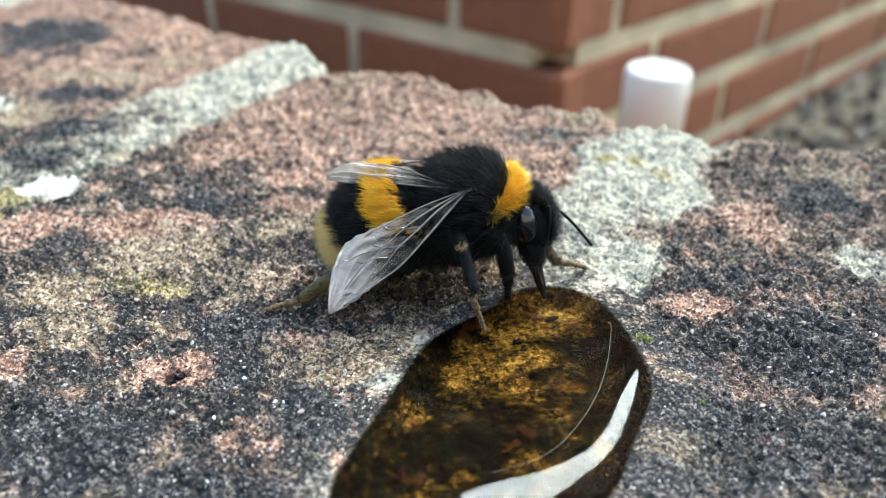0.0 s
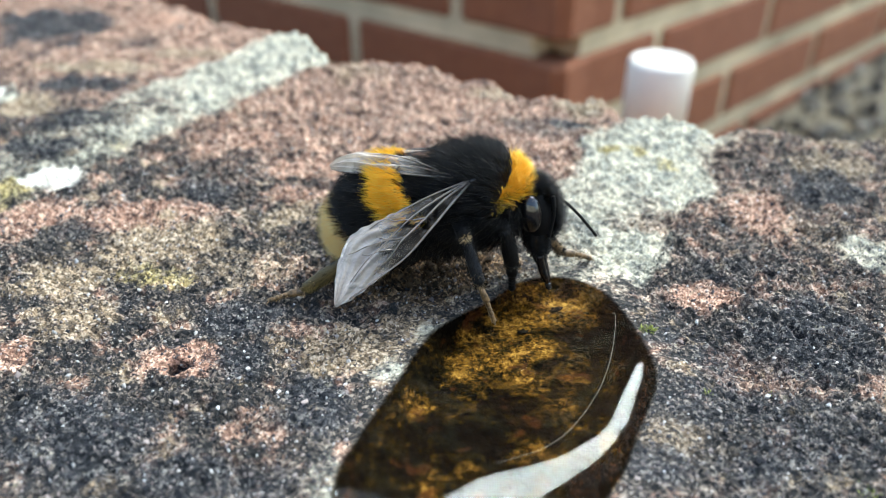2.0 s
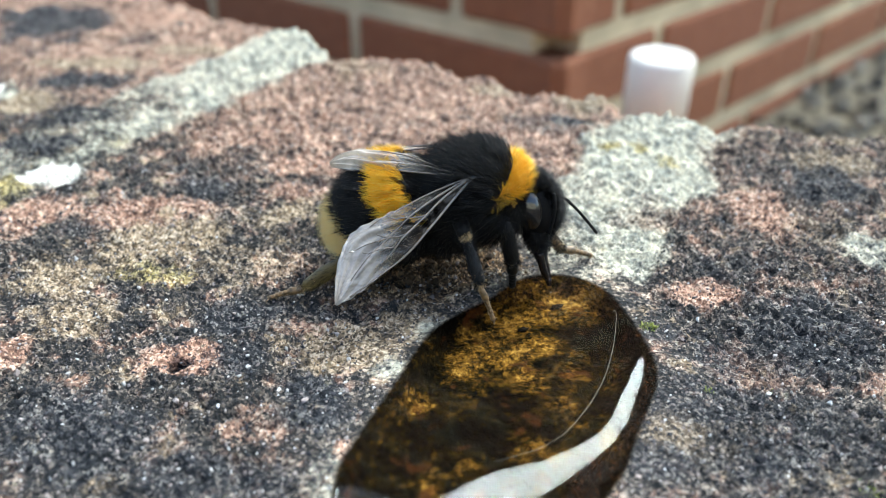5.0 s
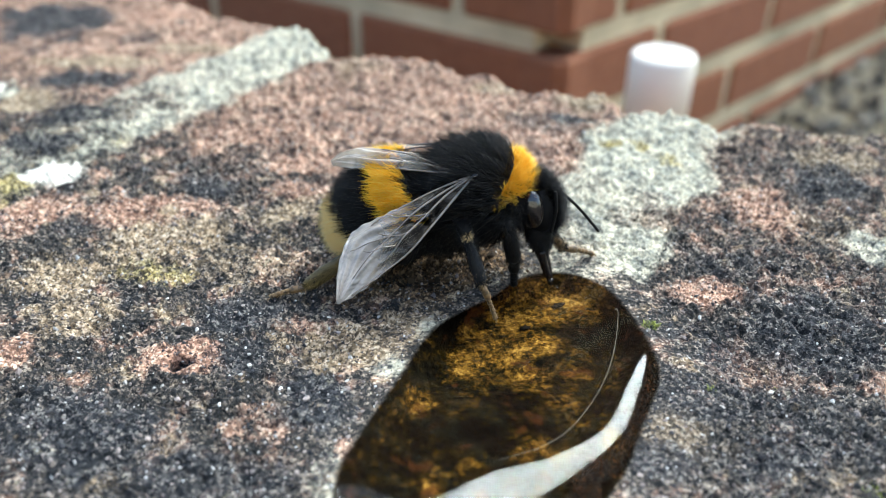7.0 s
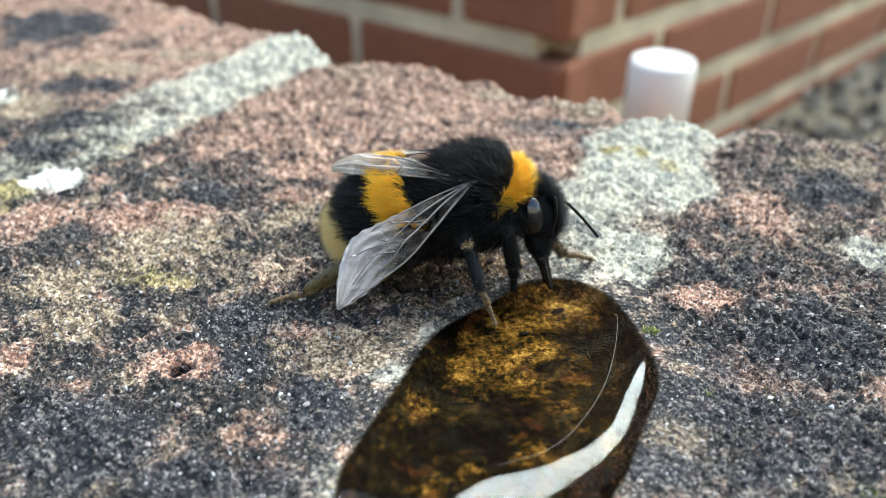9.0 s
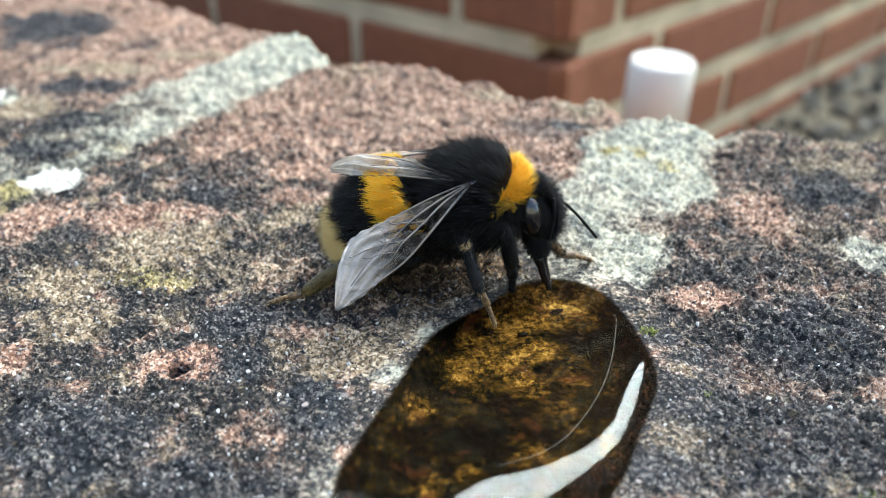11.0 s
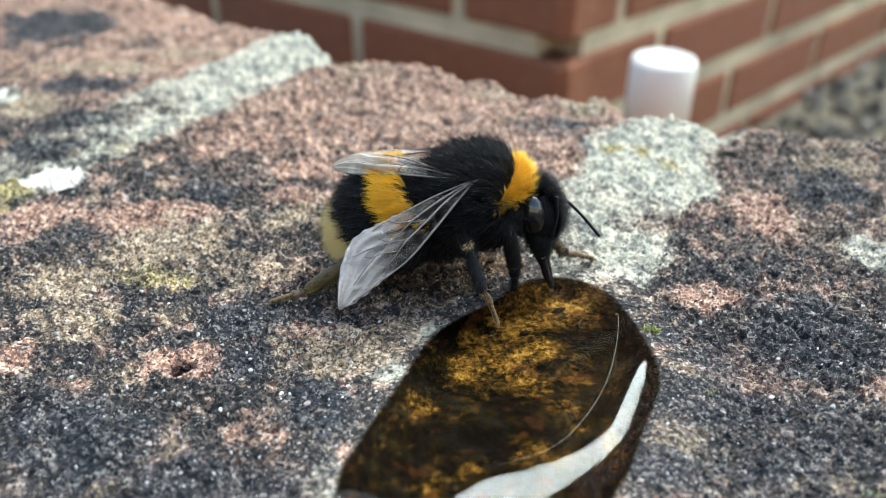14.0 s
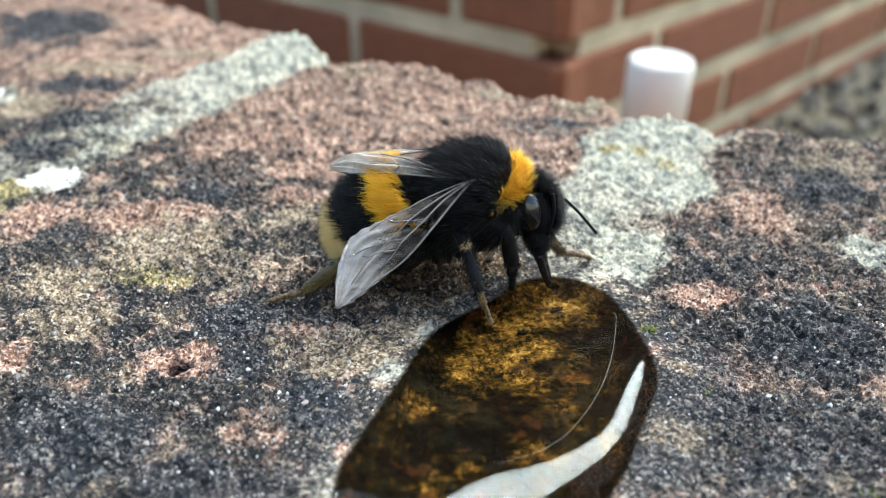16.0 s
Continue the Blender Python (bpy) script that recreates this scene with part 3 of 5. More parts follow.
def top_piece(name, lo, hi, parent, du, fine=0.25, label="", near=-104.0, far_u=None):
    """One brick or one joint of the wall's top, rounded over the far edge and closed below."""
    us = steps(lo, hi, du) if far_u is None else np.concatenate([steps(lo, far_u, du)[:-1], steps(far_u, hi, 1.5)])
    mid = max(near, -30.0)
    vr = np.concatenate([steps(-215, near, 4.0)[:-1], steps(near, mid, fine)[:-1], steps(mid, -1.6, fine * 1.3)])
    uu, vv = np.meshgrid(us, vr, indexing="ij")
    edge = np.interp(us, EDGE_U, EDGE_V) + 1.0 * fbm(us / 2.2, us * 0 + 3.3, 3, 71)
    v = vv + edge[:, None] * smooth(vv, -26, -1.6)
    h, sd = stone_height(uu.ravel(), v.ravel())
    a, b, shade_brown = patch_colours(uu.ravel(), v.ravel(), sd)
    nu, nv = uu.shape
    x, y = xy_of(uu, v)
    top = np.stack([x, y, h.reshape(nu, nv)], 2)
    turns = [(0.6, 0.12), (1.1, 0.38), (1.45, 0.8), (1.7, 1.5), (1.8, 3.0), (1.5, 6), (1.2, 12), (1.4, 25), (1.0, 64)]
    lower = []
    last = top[:, -1]
    for dv, dz in turns:
        jag = 0.5 * fbm(us / 1.4, us * 0 + dz, 3, 81)
        lower.append(np.stack([last[:, 0] + (dv + jag) * DV[0], last[:, 1] + (dv + jag) * DV[1], last[:, 2] - dz], 1))
    grid = np.concatenate([top, np.stack(lower, 1)], 1)
    nt = grid.shape[1]
    pad = nt - nv
    a = np.concatenate([a.reshape(nu, nv, 4), np.repeat(a.reshape(nu, nv, 4)[:, -1:], pad, 1)], 1).reshape(-1, 4)
    b = np.concatenate([b.reshape(nu, nv, 4), np.repeat(b.reshape(nu, nv, 4)[:, -1:], pad, 1)], 1).reshape(-1, 4)
    ids = np.arange(nu * nt).reshape(nu, nt)
    faces = np.stack([ids[:-1, :-1], ids[1:, :-1], ids[1:, 1:], ids[:-1, 1:]], 2).reshape(-1, 4)
    verts = grid.reshape(-1, 3)
    sd_all = np.concatenate([sd.reshape(nu, nv), np.full((nu, pad), 9.0)], 1).ravel()
    # sides and bottom
    k = len(verts)
    low = grid[:, :, :].copy()
    low[:, :, 2] = -66.0
    rim = np.concatenate([ids[0, :], ids[1:, -1], ids[-1, -2::-1], ids[-2:0:-1, 0]])
    drop = low.reshape(-1, 3)[rim]
    m = len(rim)
    verts = np.vstack([verts, verts[rim], drop])
    lip, ring = np.arange(k, k + m), np.arange(k + m, k + 2 * m)
    side = np.stack([lip, np.roll(lip, -1), np.roll(ring, -1), ring], 1)
    all_faces = np.vstack([faces, side])
    me = mesh_data(name, verts, all_faces.tolist() + [ring[::-1].tolist()], STONE)
    a = np.vstack([a, np.zeros((2 * m, 4))])
    b = np.vstack([b, np.zeros((2 * m, 4))])
    shade_brown = np.concatenate([shade_brown.reshape(nu, nv), np.zeros((nu, pad))], 1).ravel()
    me.attributes.new("shade_brown", "FLOAT", "POINT").data.foreach_set("value", np.concatenate([shade_brown, np.zeros(2 * m)]))
    for key, data in (("patch", a), ("growth", b)):
        at = me.attributes.new(key, "FLOAT_COLOR", "POINT")
        at.data.foreach_set("color", data.ravel())
    ob = new(name, me)
    ob.parent = parent
    return tagged(ob, label)


def garden_wall():
    wall = tagged(new("wall_garden"), "low brick garden wall topped with old lichened bricks on edge", "wall", kind="structure")
    F = FINE
    top_piece("brick", -170, -120, wall, 1.0, 2.0)
    top_piece("mortar_joint", -120, -106, wall, 0.8, 1.0, "pale lichened mortar")
    top_piece("brick", -106, -38.3, wall, 0.35, 0.35, near=-60.0)
    top_piece("mortar_joint", -38.3, -21.2, wall, 0.22, F, "pale lichened mortar", near=-68.0)
    top_piece("brick", -21.2, 29.6, wall, F, F, "brick with a pink and soot-dark worn top", near=-92.0)
    top_piece("mortar_joint", 29.6, 51.0, wall, F, F, "pale crumbling mortar with a hollow full of water", near=-90.0)
    top_piece("brick", 51.0, 96, wall, F * 1.1, F, near=-84.0, far_u=78.0)
    top_piece("mortar_joint", 96, 112, wall, 2.0, 3.0)
    top_piece("brick", 112, 170, wall, 2.0, 3.0)
    for k in range(14):
        a = 170.0 + 66 * k
        top_piece("mortar_joint", a, a + 16, wall, 4.0, 9.0)
        top_piece("brick", a + 16, a + 66, wall, 5.0, 9.0)
        top_piece("mortar_joint", -a - 16, -a, wall, 4.0, 9.0)
        top_piece("brick", -a - 66, -a - 16, wall, 5.0, 9.0)
    # the courses beneath, down to the soil
    bm = bmesh.new()
    bmesh.ops.create_cube(bm, size=1)
    bmesh.ops.scale(bm, vec=(2180, 205, 280), verts=bm.verts)
    bmesh.ops.rotate(bm, cent=(0, 0, 0), matrix=Matrix.Rotation(EDGE_TURN, 3, "Z"), verts=bm.verts)
    cx, cy = xy_of(0, -107)
    bmesh.ops.translate(bm, vec=(cx, cy, -66.5 - 140), verts=bm.verts)
    part("wall_core", bm, HOUSE_BRICK, wall, "red brick courses below", smooth=False)
    return wall


def puddle():
    """The water that fills the hollow: one clear surface that bulges over the near rim."""
    n, rings = len(PUDDLE) * 3, 150
    rim = spline(PUDDLE, n, True)
    c = np.array([5.5, 46.0])
    r = np.linspace(0, 1, rings) ** 0.75 * 1.012
    pts = c + (rim[None] - c) * r[1:, None, None]
    flat = np.vstack([c[None], pts.reshape(-1, 2)])
    z = water_height(flat[:, 0], flat[:, 1])
    verts = np.column_stack([flat, z])
    ids = 1 + np.arange((rings - 1) * n).reshape(rings - 1, n)
    nxt = np.roll(ids, -1, 1)
    faces = np.stack([ids[:-1], nxt[:-1], nxt[1:], ids[1:]], 2).reshape(-1, 4).tolist()
    faces += [(0, int(j), int(i)) for i, j in zip(ids[0], nxt[0])]
    ob = part("water_puddle", (verts, faces), WATER)
    ob.visible_shadow = False
    return tagged(ob, "clear shallow water over amber algae in a brick hollow", "puddle")


def weed_fringe():
    """Wet brown algae threads that stand through the film of water along its lower rim."""
    rng = np.random.default_rng(71)
    line = spline([(17.2, 48.6), (15.9, 46.0), (14.2, 43.2), (13.2, 40.6), (11.2, 38.3), (9.4, 37.2), (8.6, 35.0)], 400)
    m = 2000
    q = rng.integers(0, 399, m)
    way = line[q + 1] - line[q]
    way /= np.linalg.norm(way, axis=1, keepdims=True)
    out = np.stack([-way[:, 1], way[:, 0]], 1)
    tuft = value_noise(q * 0.045, q * 0.0, None, 73)
    off = rng.uniform(0, 1, m) ** 0.8 * 2.2 - 0.35 + 0.9 * (0.5 - tuft)
    x, y = line[q, 0] + out[:, 0] * off, line[q, 1] + out[:, 1] * off
    z = water_height(x, y) - 0.22
    aim = np.column_stack([-out * 0.35, np.full(m, 0.8)]) + 0.55 * rng.normal(size=(m, 3))
    aim[:, 2] = np.abs(aim[:, 2])
    V, F = strands(np.column_stack([x, y, z]), aim, rng.uniform(0.25, 0.62, m) * (0.7 + 0.6 * tuft), 0.035, rng)
    tagged(part("weed_fringe", (V, F), WEED), "wet dark brown and rust algae threads along the rim", "algae", kind="stuff")


def ripple_line():
    """A fine pale tube on the water, drawn in place of a ripple's bright line."""
    z = water_height(RIPPLE_PATH[:, 0], RIPPLE_PATH[:, 1]) + 0.012
    k = len(RIPPLE_PATH)
    r = np.interp(np.arange(k), [0, 4, 9, 40, k - 1], [0.026, 0.034, 0.022, 0.018, 0.010]) * (1 + 0.25 * np.sin(np.arange(k) * 2.1))
    tagged(part("thread", tube(np.column_stack([RIPPLE_PATH, z]), r, 8), RIPPLE_PALE), "thin pale line on the puddle, drawn for a ripple's glint", "thread")


def lumps(x, y, z, size, rng, sink=0.15):
    """Uneven little stones that rest at the given places."""
    bm = bmesh.new()
    bmesh.ops.create_icosphere(bm, subdivisions=1, radius=1.0)
    bv = np.array([q.co for q in bm.verts])
    bf = np.array([[q.index for q in f.verts] for f in bm.faces])
    bm.free()
    m = len(x)
    squash = rng.uniform(0.6, 1.25, (m, 1, 3)) * size[:, None, None]
    shape = bv[None] * squash * rng.uniform(0.55, 1.25, (m, len(bv), 1))
    a = rng.uniform(0, 6.28, m)
    ca, sa = np.cos(a)[:, None], np.sin(a)[:, None]
    V = np.stack([shape[..., 0] * ca - shape[..., 1] * sa + x[:, None], shape[..., 0] * sa + shape[..., 1] * ca + y[:, None],
                  shape[..., 2] + (z - sink * size)[:, None]], 2).reshape(-1, 3)
    F = (bf[None] + (np.arange(m) * len(bv))[:, None, None]).reshape(-1, 3)
    return V, F


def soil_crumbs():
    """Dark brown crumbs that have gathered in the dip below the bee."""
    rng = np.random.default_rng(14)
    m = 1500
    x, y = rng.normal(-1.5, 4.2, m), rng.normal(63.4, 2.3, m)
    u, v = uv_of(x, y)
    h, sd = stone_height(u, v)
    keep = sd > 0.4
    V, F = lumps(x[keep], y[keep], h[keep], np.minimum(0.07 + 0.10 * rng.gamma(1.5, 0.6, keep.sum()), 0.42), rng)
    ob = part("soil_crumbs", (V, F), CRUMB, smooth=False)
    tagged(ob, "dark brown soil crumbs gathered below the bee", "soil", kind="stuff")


def pale_pebbles():
    """The few white grains that lie loose near the hind foot."""
    rng = np.random.default_rng(23)
    m = 34
    x, y = rng.uniform(-34, -6, m), rng.uniform(44, 66, m)
    u, v = uv_of(x, y)
    V, F = lumps(x, y, stone_height(u, v)[0], rng.uniform(0.13, 0.31, m), rng)
    tagged(part("pale_pebbles", (V, F), QUARTZ, smooth=False), "loose white quartz grains on the worn brick", "pebbles", kind="stuff")


def sand_grains():
    """Loose and half-buried grains of sand on the worn top."""
    rng = np.random.default_rng(4)
    n = 46000
    x = rng.uniform(-62, 62, n)
    y = 32 + 92 * rng.uniform(0, 1, n) ** 1.5
    keep = np.abs(x) < 14 + y * 0.62
    x, y = x[keep], y[keep]
    u, v = uv_of(x, y)
    keep = v < np.interp(u, EDGE_U, EDGE_V) - 1.5
    x, y, u, v = x[keep], y[keep], u[keep], v[keep]
    h, sd = stone_height(u, v)
    joint = ((u > -38) & (u < -21)) | ((u > 30) & (u < 44.5) & (v > -45))
    keep = (sd > 0.3) & (~joint | (rng.uniform(0, 1, len(u)) < 0.15))
    x, y, h = x[keep], y[keep], h[keep]
    m = len(x)
    size = 0.05 + 0.062 * rng.gamma(1.4, 0.6, m)
    V, F = lumps(x, y, h, np.minimum(size, 0.31), rng)
    ob = part("sand_grains", (V, F), GRIT, smooth=False)
    return tagged(ob, "grey, pink and white sand grains on worn brick", "grit", kind="stuff")


def moss_tuft(x, y, size, count, seed):
    rng = random.Random(seed)
    u, v = uv_of(np.array([x]), np.array([y]))
    z = float(stone_height(u, v)[0][0])
    bm = bmesh.new()
    for i in range(count):
        a, r = rng.uniform(0, 6.28), size * rng.random() ** 0.6
        base = Vector((x + r * math.cos(a), y + r * math.sin(a), z - 0.1))
        tip = base + Vector((rng.gauss(0, 0.2), rng.gauss(0, 0.2), rng.uniform(0.25, 0.6))) * size
        side = Vector((rng.gauss(0, 1), rng.gauss(0, 1), 0)).normalized() * 0.09 * size
        up = Vector((0, 0, 0.03 * size)) + (tip - base) * 0.55
        b = [bm.verts.new(base), bm.verts.new(base + up + side), bm.verts.new(tip), bm.verts.new(base + up - side), bm.verts.new(base + up + Vector((side.y, -side.x, 0)) * 0.6)]
        for f in ((0, 1, 4), (1, 2, 4), (2, 3, 4), (3, 0, 4), (0, 3, 1), (1, 3, 2)):
            bm.faces.new([b[q] for q in f])
    return tagged(part("moss_tuft", bm, MOSS), "tiny yellow-green moss tuft in a joint by the puddle", "moss", group="moss tufts", kind="stuff")


def leaf_scrap(x, y, length, width, seed):
    """A torn dark flake that lies on the floor of the puddle."""
    rng = random.Random(seed)
    u, v = uv_of(np.array([x]), np.array([y]))
    z = float(stone_height(u, v)[0][0]) + 0.15
    n = 9
    V = [(x, y, z + 0.03)]
    for k in range(n):
        a = 2 * math.pi * k / n
        r = rng.uniform(0.7, 1.15)
        V.append((x + r * length * math.cos(a), y + r * width * math.sin(a) + 0.3 * length * math.cos(a), z + rng.uniform(-0.08, 0.12)))
    low = [(a, b, c - 0.04) for a, b, c in V]
    m = n + 1
    F = [(0, 1 + k, 1 + (k + 1) % n) for k in range(n)] + [(m, m + 1 + (k + 1) % n, m + 1 + k) for k in range(n)]
    F += [(1 + k, m + 1 + k, m + 1 + (k + 1) % n, 1 + (k + 1) % n) for k in range(n)]
    return tagged(part("leaf_scrap", (V + low, F), SCRAP), "dark sodden leaf scrap sunk in the puddle", "leaf", group="leaf scraps")


# ---- behind: the house corner, a plastic pipe and the soil ----
GROUND_Z = -330.0
CORNER = (96.5, 611.0)


def brick_block(length, height, depth, chamfer=4.0):
    bm = bmesh.new()
    bmesh.ops.create_cube(bm, size=1)
    bmesh.ops.scale(bm, vec=(length, depth, height), verts=bm.verts)
    bmesh.ops.bevel(bm, geom=bm.edges[:], offset=chamfer, segments=1, affect="EDGES")
    bmesh.ops.scale(bm, vec=(MM, MM, MM), verts=bm.verts)
    me = bpy.data.meshes.new("brick")
    bm.to_mesh(me)
    bm.free()
    me.materials.append(HOUSE_BRICK)
    return me


def house_wall(name, angle, inner, joints):
    """A stretcher-bond wall that starts at the corner; joints: where the uprights fall in even and odd courses."""
    wall = tagged(new(name), "red brick wall with pale raised lime mortar", "wall", kind="structure")
    wall.matrix_basis = pose(CORNER[0] * MM, CORNER[1] * MM, 0, 0, 0, angle)
    length = 1500.0
    bm = bmesh.new()
    bmesh.ops.create_cube(bm, size=1)
    bmesh.ops.scale(bm, vec=(length, 100, 1700), verts=bm.verts)
    bmesh.ops.translate(bm, vec=(length / 2 + 30, inner * 54, -380 + 850), verts=bm.verts)
    part("mortar_bed", bm, HOUSE_MORTAR, wall, "pale lime mortar", smooth=False)
    shared = {}
    for c in range(-3, 18):
        zc = -154 + 37.5 + 75 * c
        starts = [0.0] + [q for q in np.arange(joints[c % 2], length, 225.0)] + [length]
        for a, b in zip(starts[:-1], starts[1:]):
            if a == 0:
                a = -12.0
            ln = round(b - a - 12, 0)
            if ln not in shared:
                shared[ln] = brick_block(ln, 56, 102)
            ob = new("brick", shared[ln])
            ob.parent = wall
            ob.location = ((a + b) / 2 * MM, inner * 51 * MM, zc * MM)
    return wall


def overflow_pipe():
    """An upright length of white plastic pipe with a rounded cap."""
    thing = tagged(new("plastic_pipe"), "upright white plastic pipe end with a cap", "pipe")
    thing.location = (0.0993, 0.3385, GROUND_Z * MM)
    R, top = 14.8, 262.0
    rows = [(R - 1.5, -6), (R - 1.5, top - 34)]
    part("tube", lathe(rows, 48), PLASTIC, thing)
    rows = [(R - 1.6, top - 36), (R, top - 36), (R, top - 2.6), (R - 0.8, top - 0.8), (R - 2.5, top), (R - 3.4, top - 0.6), (0.01, top - 0.9)]
    part("cap", lathe(rows, 48), PLASTIC, thing, "glossy white end cap")
    return thing


def lathe(rows, n):
    a = np.linspace(0, 2 * np.pi, n, endpoint=False)
    V = np.concatenate([np.stack([r * np.cos(a), r * np.sin(a), np.full(n, z)], 1) for r, z in rows])
    F = [(i * n + j, i * n + (j + 1) % n, (i + 1) * n + (j + 1) % n, (i + 1) * n + j) for i in range(len(rows) - 1) for j in range(n)]
    return V, F


def ground_sheet():
    r = np.concatenate([[0.0], np.geomspace(150, 60000, 46)])
    n = 72
    a = np.linspace(0, 2 * np.pi, n, endpoint=False)
    x, y = 300 + r[1:, None] * np.cos(a), 700 + r[1:, None] * np.sin(a)
    z = GROUND_Z + 14 * fbm(x / 120, y / 120, 3, 91) * (r[1:, None] < 4000)
    V = np.vstack([[[300, 700, GROUND_Z]], np.stack([x, y, z], 2).reshape(-1, 3)])
    ids = 1 + np.arange((len(r) - 1) * n).reshape(-1, n)
    nx = np.roll(ids, -1, 1)
    F = np.stack([ids[:-1], ids[1:], nx[1:], nx[:-1]], 2).reshape(-1, 4).tolist() + [(0, int(i), int(j)) for i, j in zip(ids[0], nx[0])]
    tagged(part("ground", (V, F), SOIL), "brown stony soil beside a house wall", "ground", kind="structure")
    rng = np.random.default_rng(9)
    m = 2600
    gx, gy = rng.uniform(250, 1400, m), rng.uniform(250, 1500, m)
    keep = gy < gx + 500
    gx, gy = gx[keep], gy[keep]
    bm = bmesh.new()
    bmesh.ops.create_icosphere(bm, subdivisions=1, radius=1.0)
    bv = np.array([q.co for q in bm.verts])
    bf = np.array([[q.index for q in f.verts] for f in bm.faces])
    bm.free()
    m = len(gx)
    s = rng.uniform(4, 15, m)
    lumps = bv[None] * s[:, None, None] * rng.uniform(0.6, 1.2, (m, 1, 3)) * rng.uniform(0.8, 1.15, (m, len(bv), 1))
    V = (lumps + np.stack([gx, gy, np.full(m, GROUND_Z + 2.0)], 1)[:, None]).reshape(-1, 3)
    F = (bf[None] + (np.arange(m) * len(bv))[:, None, None]).reshape(-1, 3)
    tagged(part("gravel", (V, F), PEBBLE, smooth=False), "mixed pale and dark pebbles on the soil", "gravel", kind="stuff")


FINE = 0.18
garden_wall()
puddle()
sand_grains()
soil_crumbs()
pale_pebbles()
moss_tuft(18.3, 53.6, 0.75, 60, 1)
moss_tuft(29.3, 35.6, 0.9, 50, 2)
moss_tuft(21.2, 45.6, 0.45, 26, 3)
moss_tuft(26.5, 45.6, 0.4, 22, 4)
leaf_scrap(10.9, 58.3, 0.85, 0.42, 1)
leaf_scrap(7.4, 55.0, 0.5, 0.3, 2)
house_wall("wall_house_right", 43.4, 1, (80.0, 150.0))
house_wall("wall_house_left", 142, -1, (110.0, 235.0))
overflow_pipe()
ground_sheet()


# ---- the bumblebee: x forward, y to its left, z up, in mm from a point on the brick below it ----
def ellipsoid(centre, radii, tilt=0.0, n=28, m=18, egg=0.0):
    """tilt: degrees by which the front of it is raised; egg: how much the rear narrows."""
    V, F = [], []
    for i in range(m + 1):
        p = math.pi * i / m
        for j in range(n):
            a = 2 * math.pi * j / n
            V.append((math.cos(p), math.sin(p) * math.cos(a), math.sin(p) * math.sin(a)))
    V = np.array(V)
    V[:, 1:] *= 1 - egg * np.maximum(0, -V[:, :1])
    V = V * np.array(radii)
    F = [(i * n + j, i * n + (j + 1) % n, (i + 1) * n + (j + 1) % n, (i + 1) * n + j) for i in range(m) for j in range(n)]
    t = radians(tilt)
    R = np.array([[math.cos(t), 0, -math.sin(t)], [0, 1, 0], [math.sin(t), 0, math.cos(t)]])
    return V @ R.T + np.array(centre), F


def tube(points, radii, n=10, flat=1.0):
    """A tapered limb through the points, closed at both ends; flat squeezes it across."""
    p = np.asarray(points, float)
    r = np.asarray(radii, float)
    V, F = [], []
    ref = np.array([0.0, 1.0, 0.0])
    for i in range(len(p)):
        t = p[min(i + 1, len(p) - 1)] - p[max(i - 1, 0)]
        t /= np.linalg.norm(t) + 1e-9
        s = np.cross(t, ref)
        if np.linalg.norm(s) < 0.2:
            s = np.cross(t, np.array([1.0, 0, 0]))
        s /= np.linalg.norm(s)
        b = np.cross(s, t)
        for j in range(n):
            a = 2 * math.pi * j / n
            V.append(p[i] + r[i] * (math.cos(a) * s + flat * math.sin(a) * b))
    F = [(i * n + j, i * n + (j + 1) % n, (i + 1) * n + (j + 1) % n, (i + 1) * n + j) for i in range(len(p) - 1) for j in range(n)]
    F += [tuple(range(n))[::-1], tuple((len(p) - 1) * n + j for j in range(n))]
    return np.array(V), F


def strands(roots, ways, lengths, width, rng, bend=None):
    """Hairs: three-sided tapered spikes with one knee."""
    m = len(roots)
    ways = ways / np.linalg.norm(ways, axis=1, keepdims=True)
    side = np.cross(ways, rng.normal(size=(m, 3)))
    side /= np.linalg.norm(side, axis=1, keepdims=True) + 1e-9
    other = np.cross(ways, side)
    bend = rng.normal(size=(m, 3)) * 0.10 if bend is None else bend + rng.normal(size=(m, 3)) * 0.10
    L = lengths[:, None]
    knee = roots + ways * L * 0.55 + bend * L * 0.12
    tip = roots + ways * L + bend * L * 0.5
    rings = []
    for base, w in ((roots, width), (knee, width * 0.75)):
        for k in range(3):
            a = 2.094 * k
            rings.append(base + w * (math.cos(a) * side + math.sin(a) * other))
    V = np.stack(rings + [tip], 1).reshape(-1, 3)
    f = np.array([(0, 1, 4), (0, 4, 3), (1, 2, 5), (1, 5, 4), (2, 0, 3), (2, 3, 5), (3, 4, 6), (4, 5, 6), (5, 3, 6)])
    F = (f[None] + (np.arange(m) * 7)[:, None, None]).reshape(-1, 3)
    return V, F


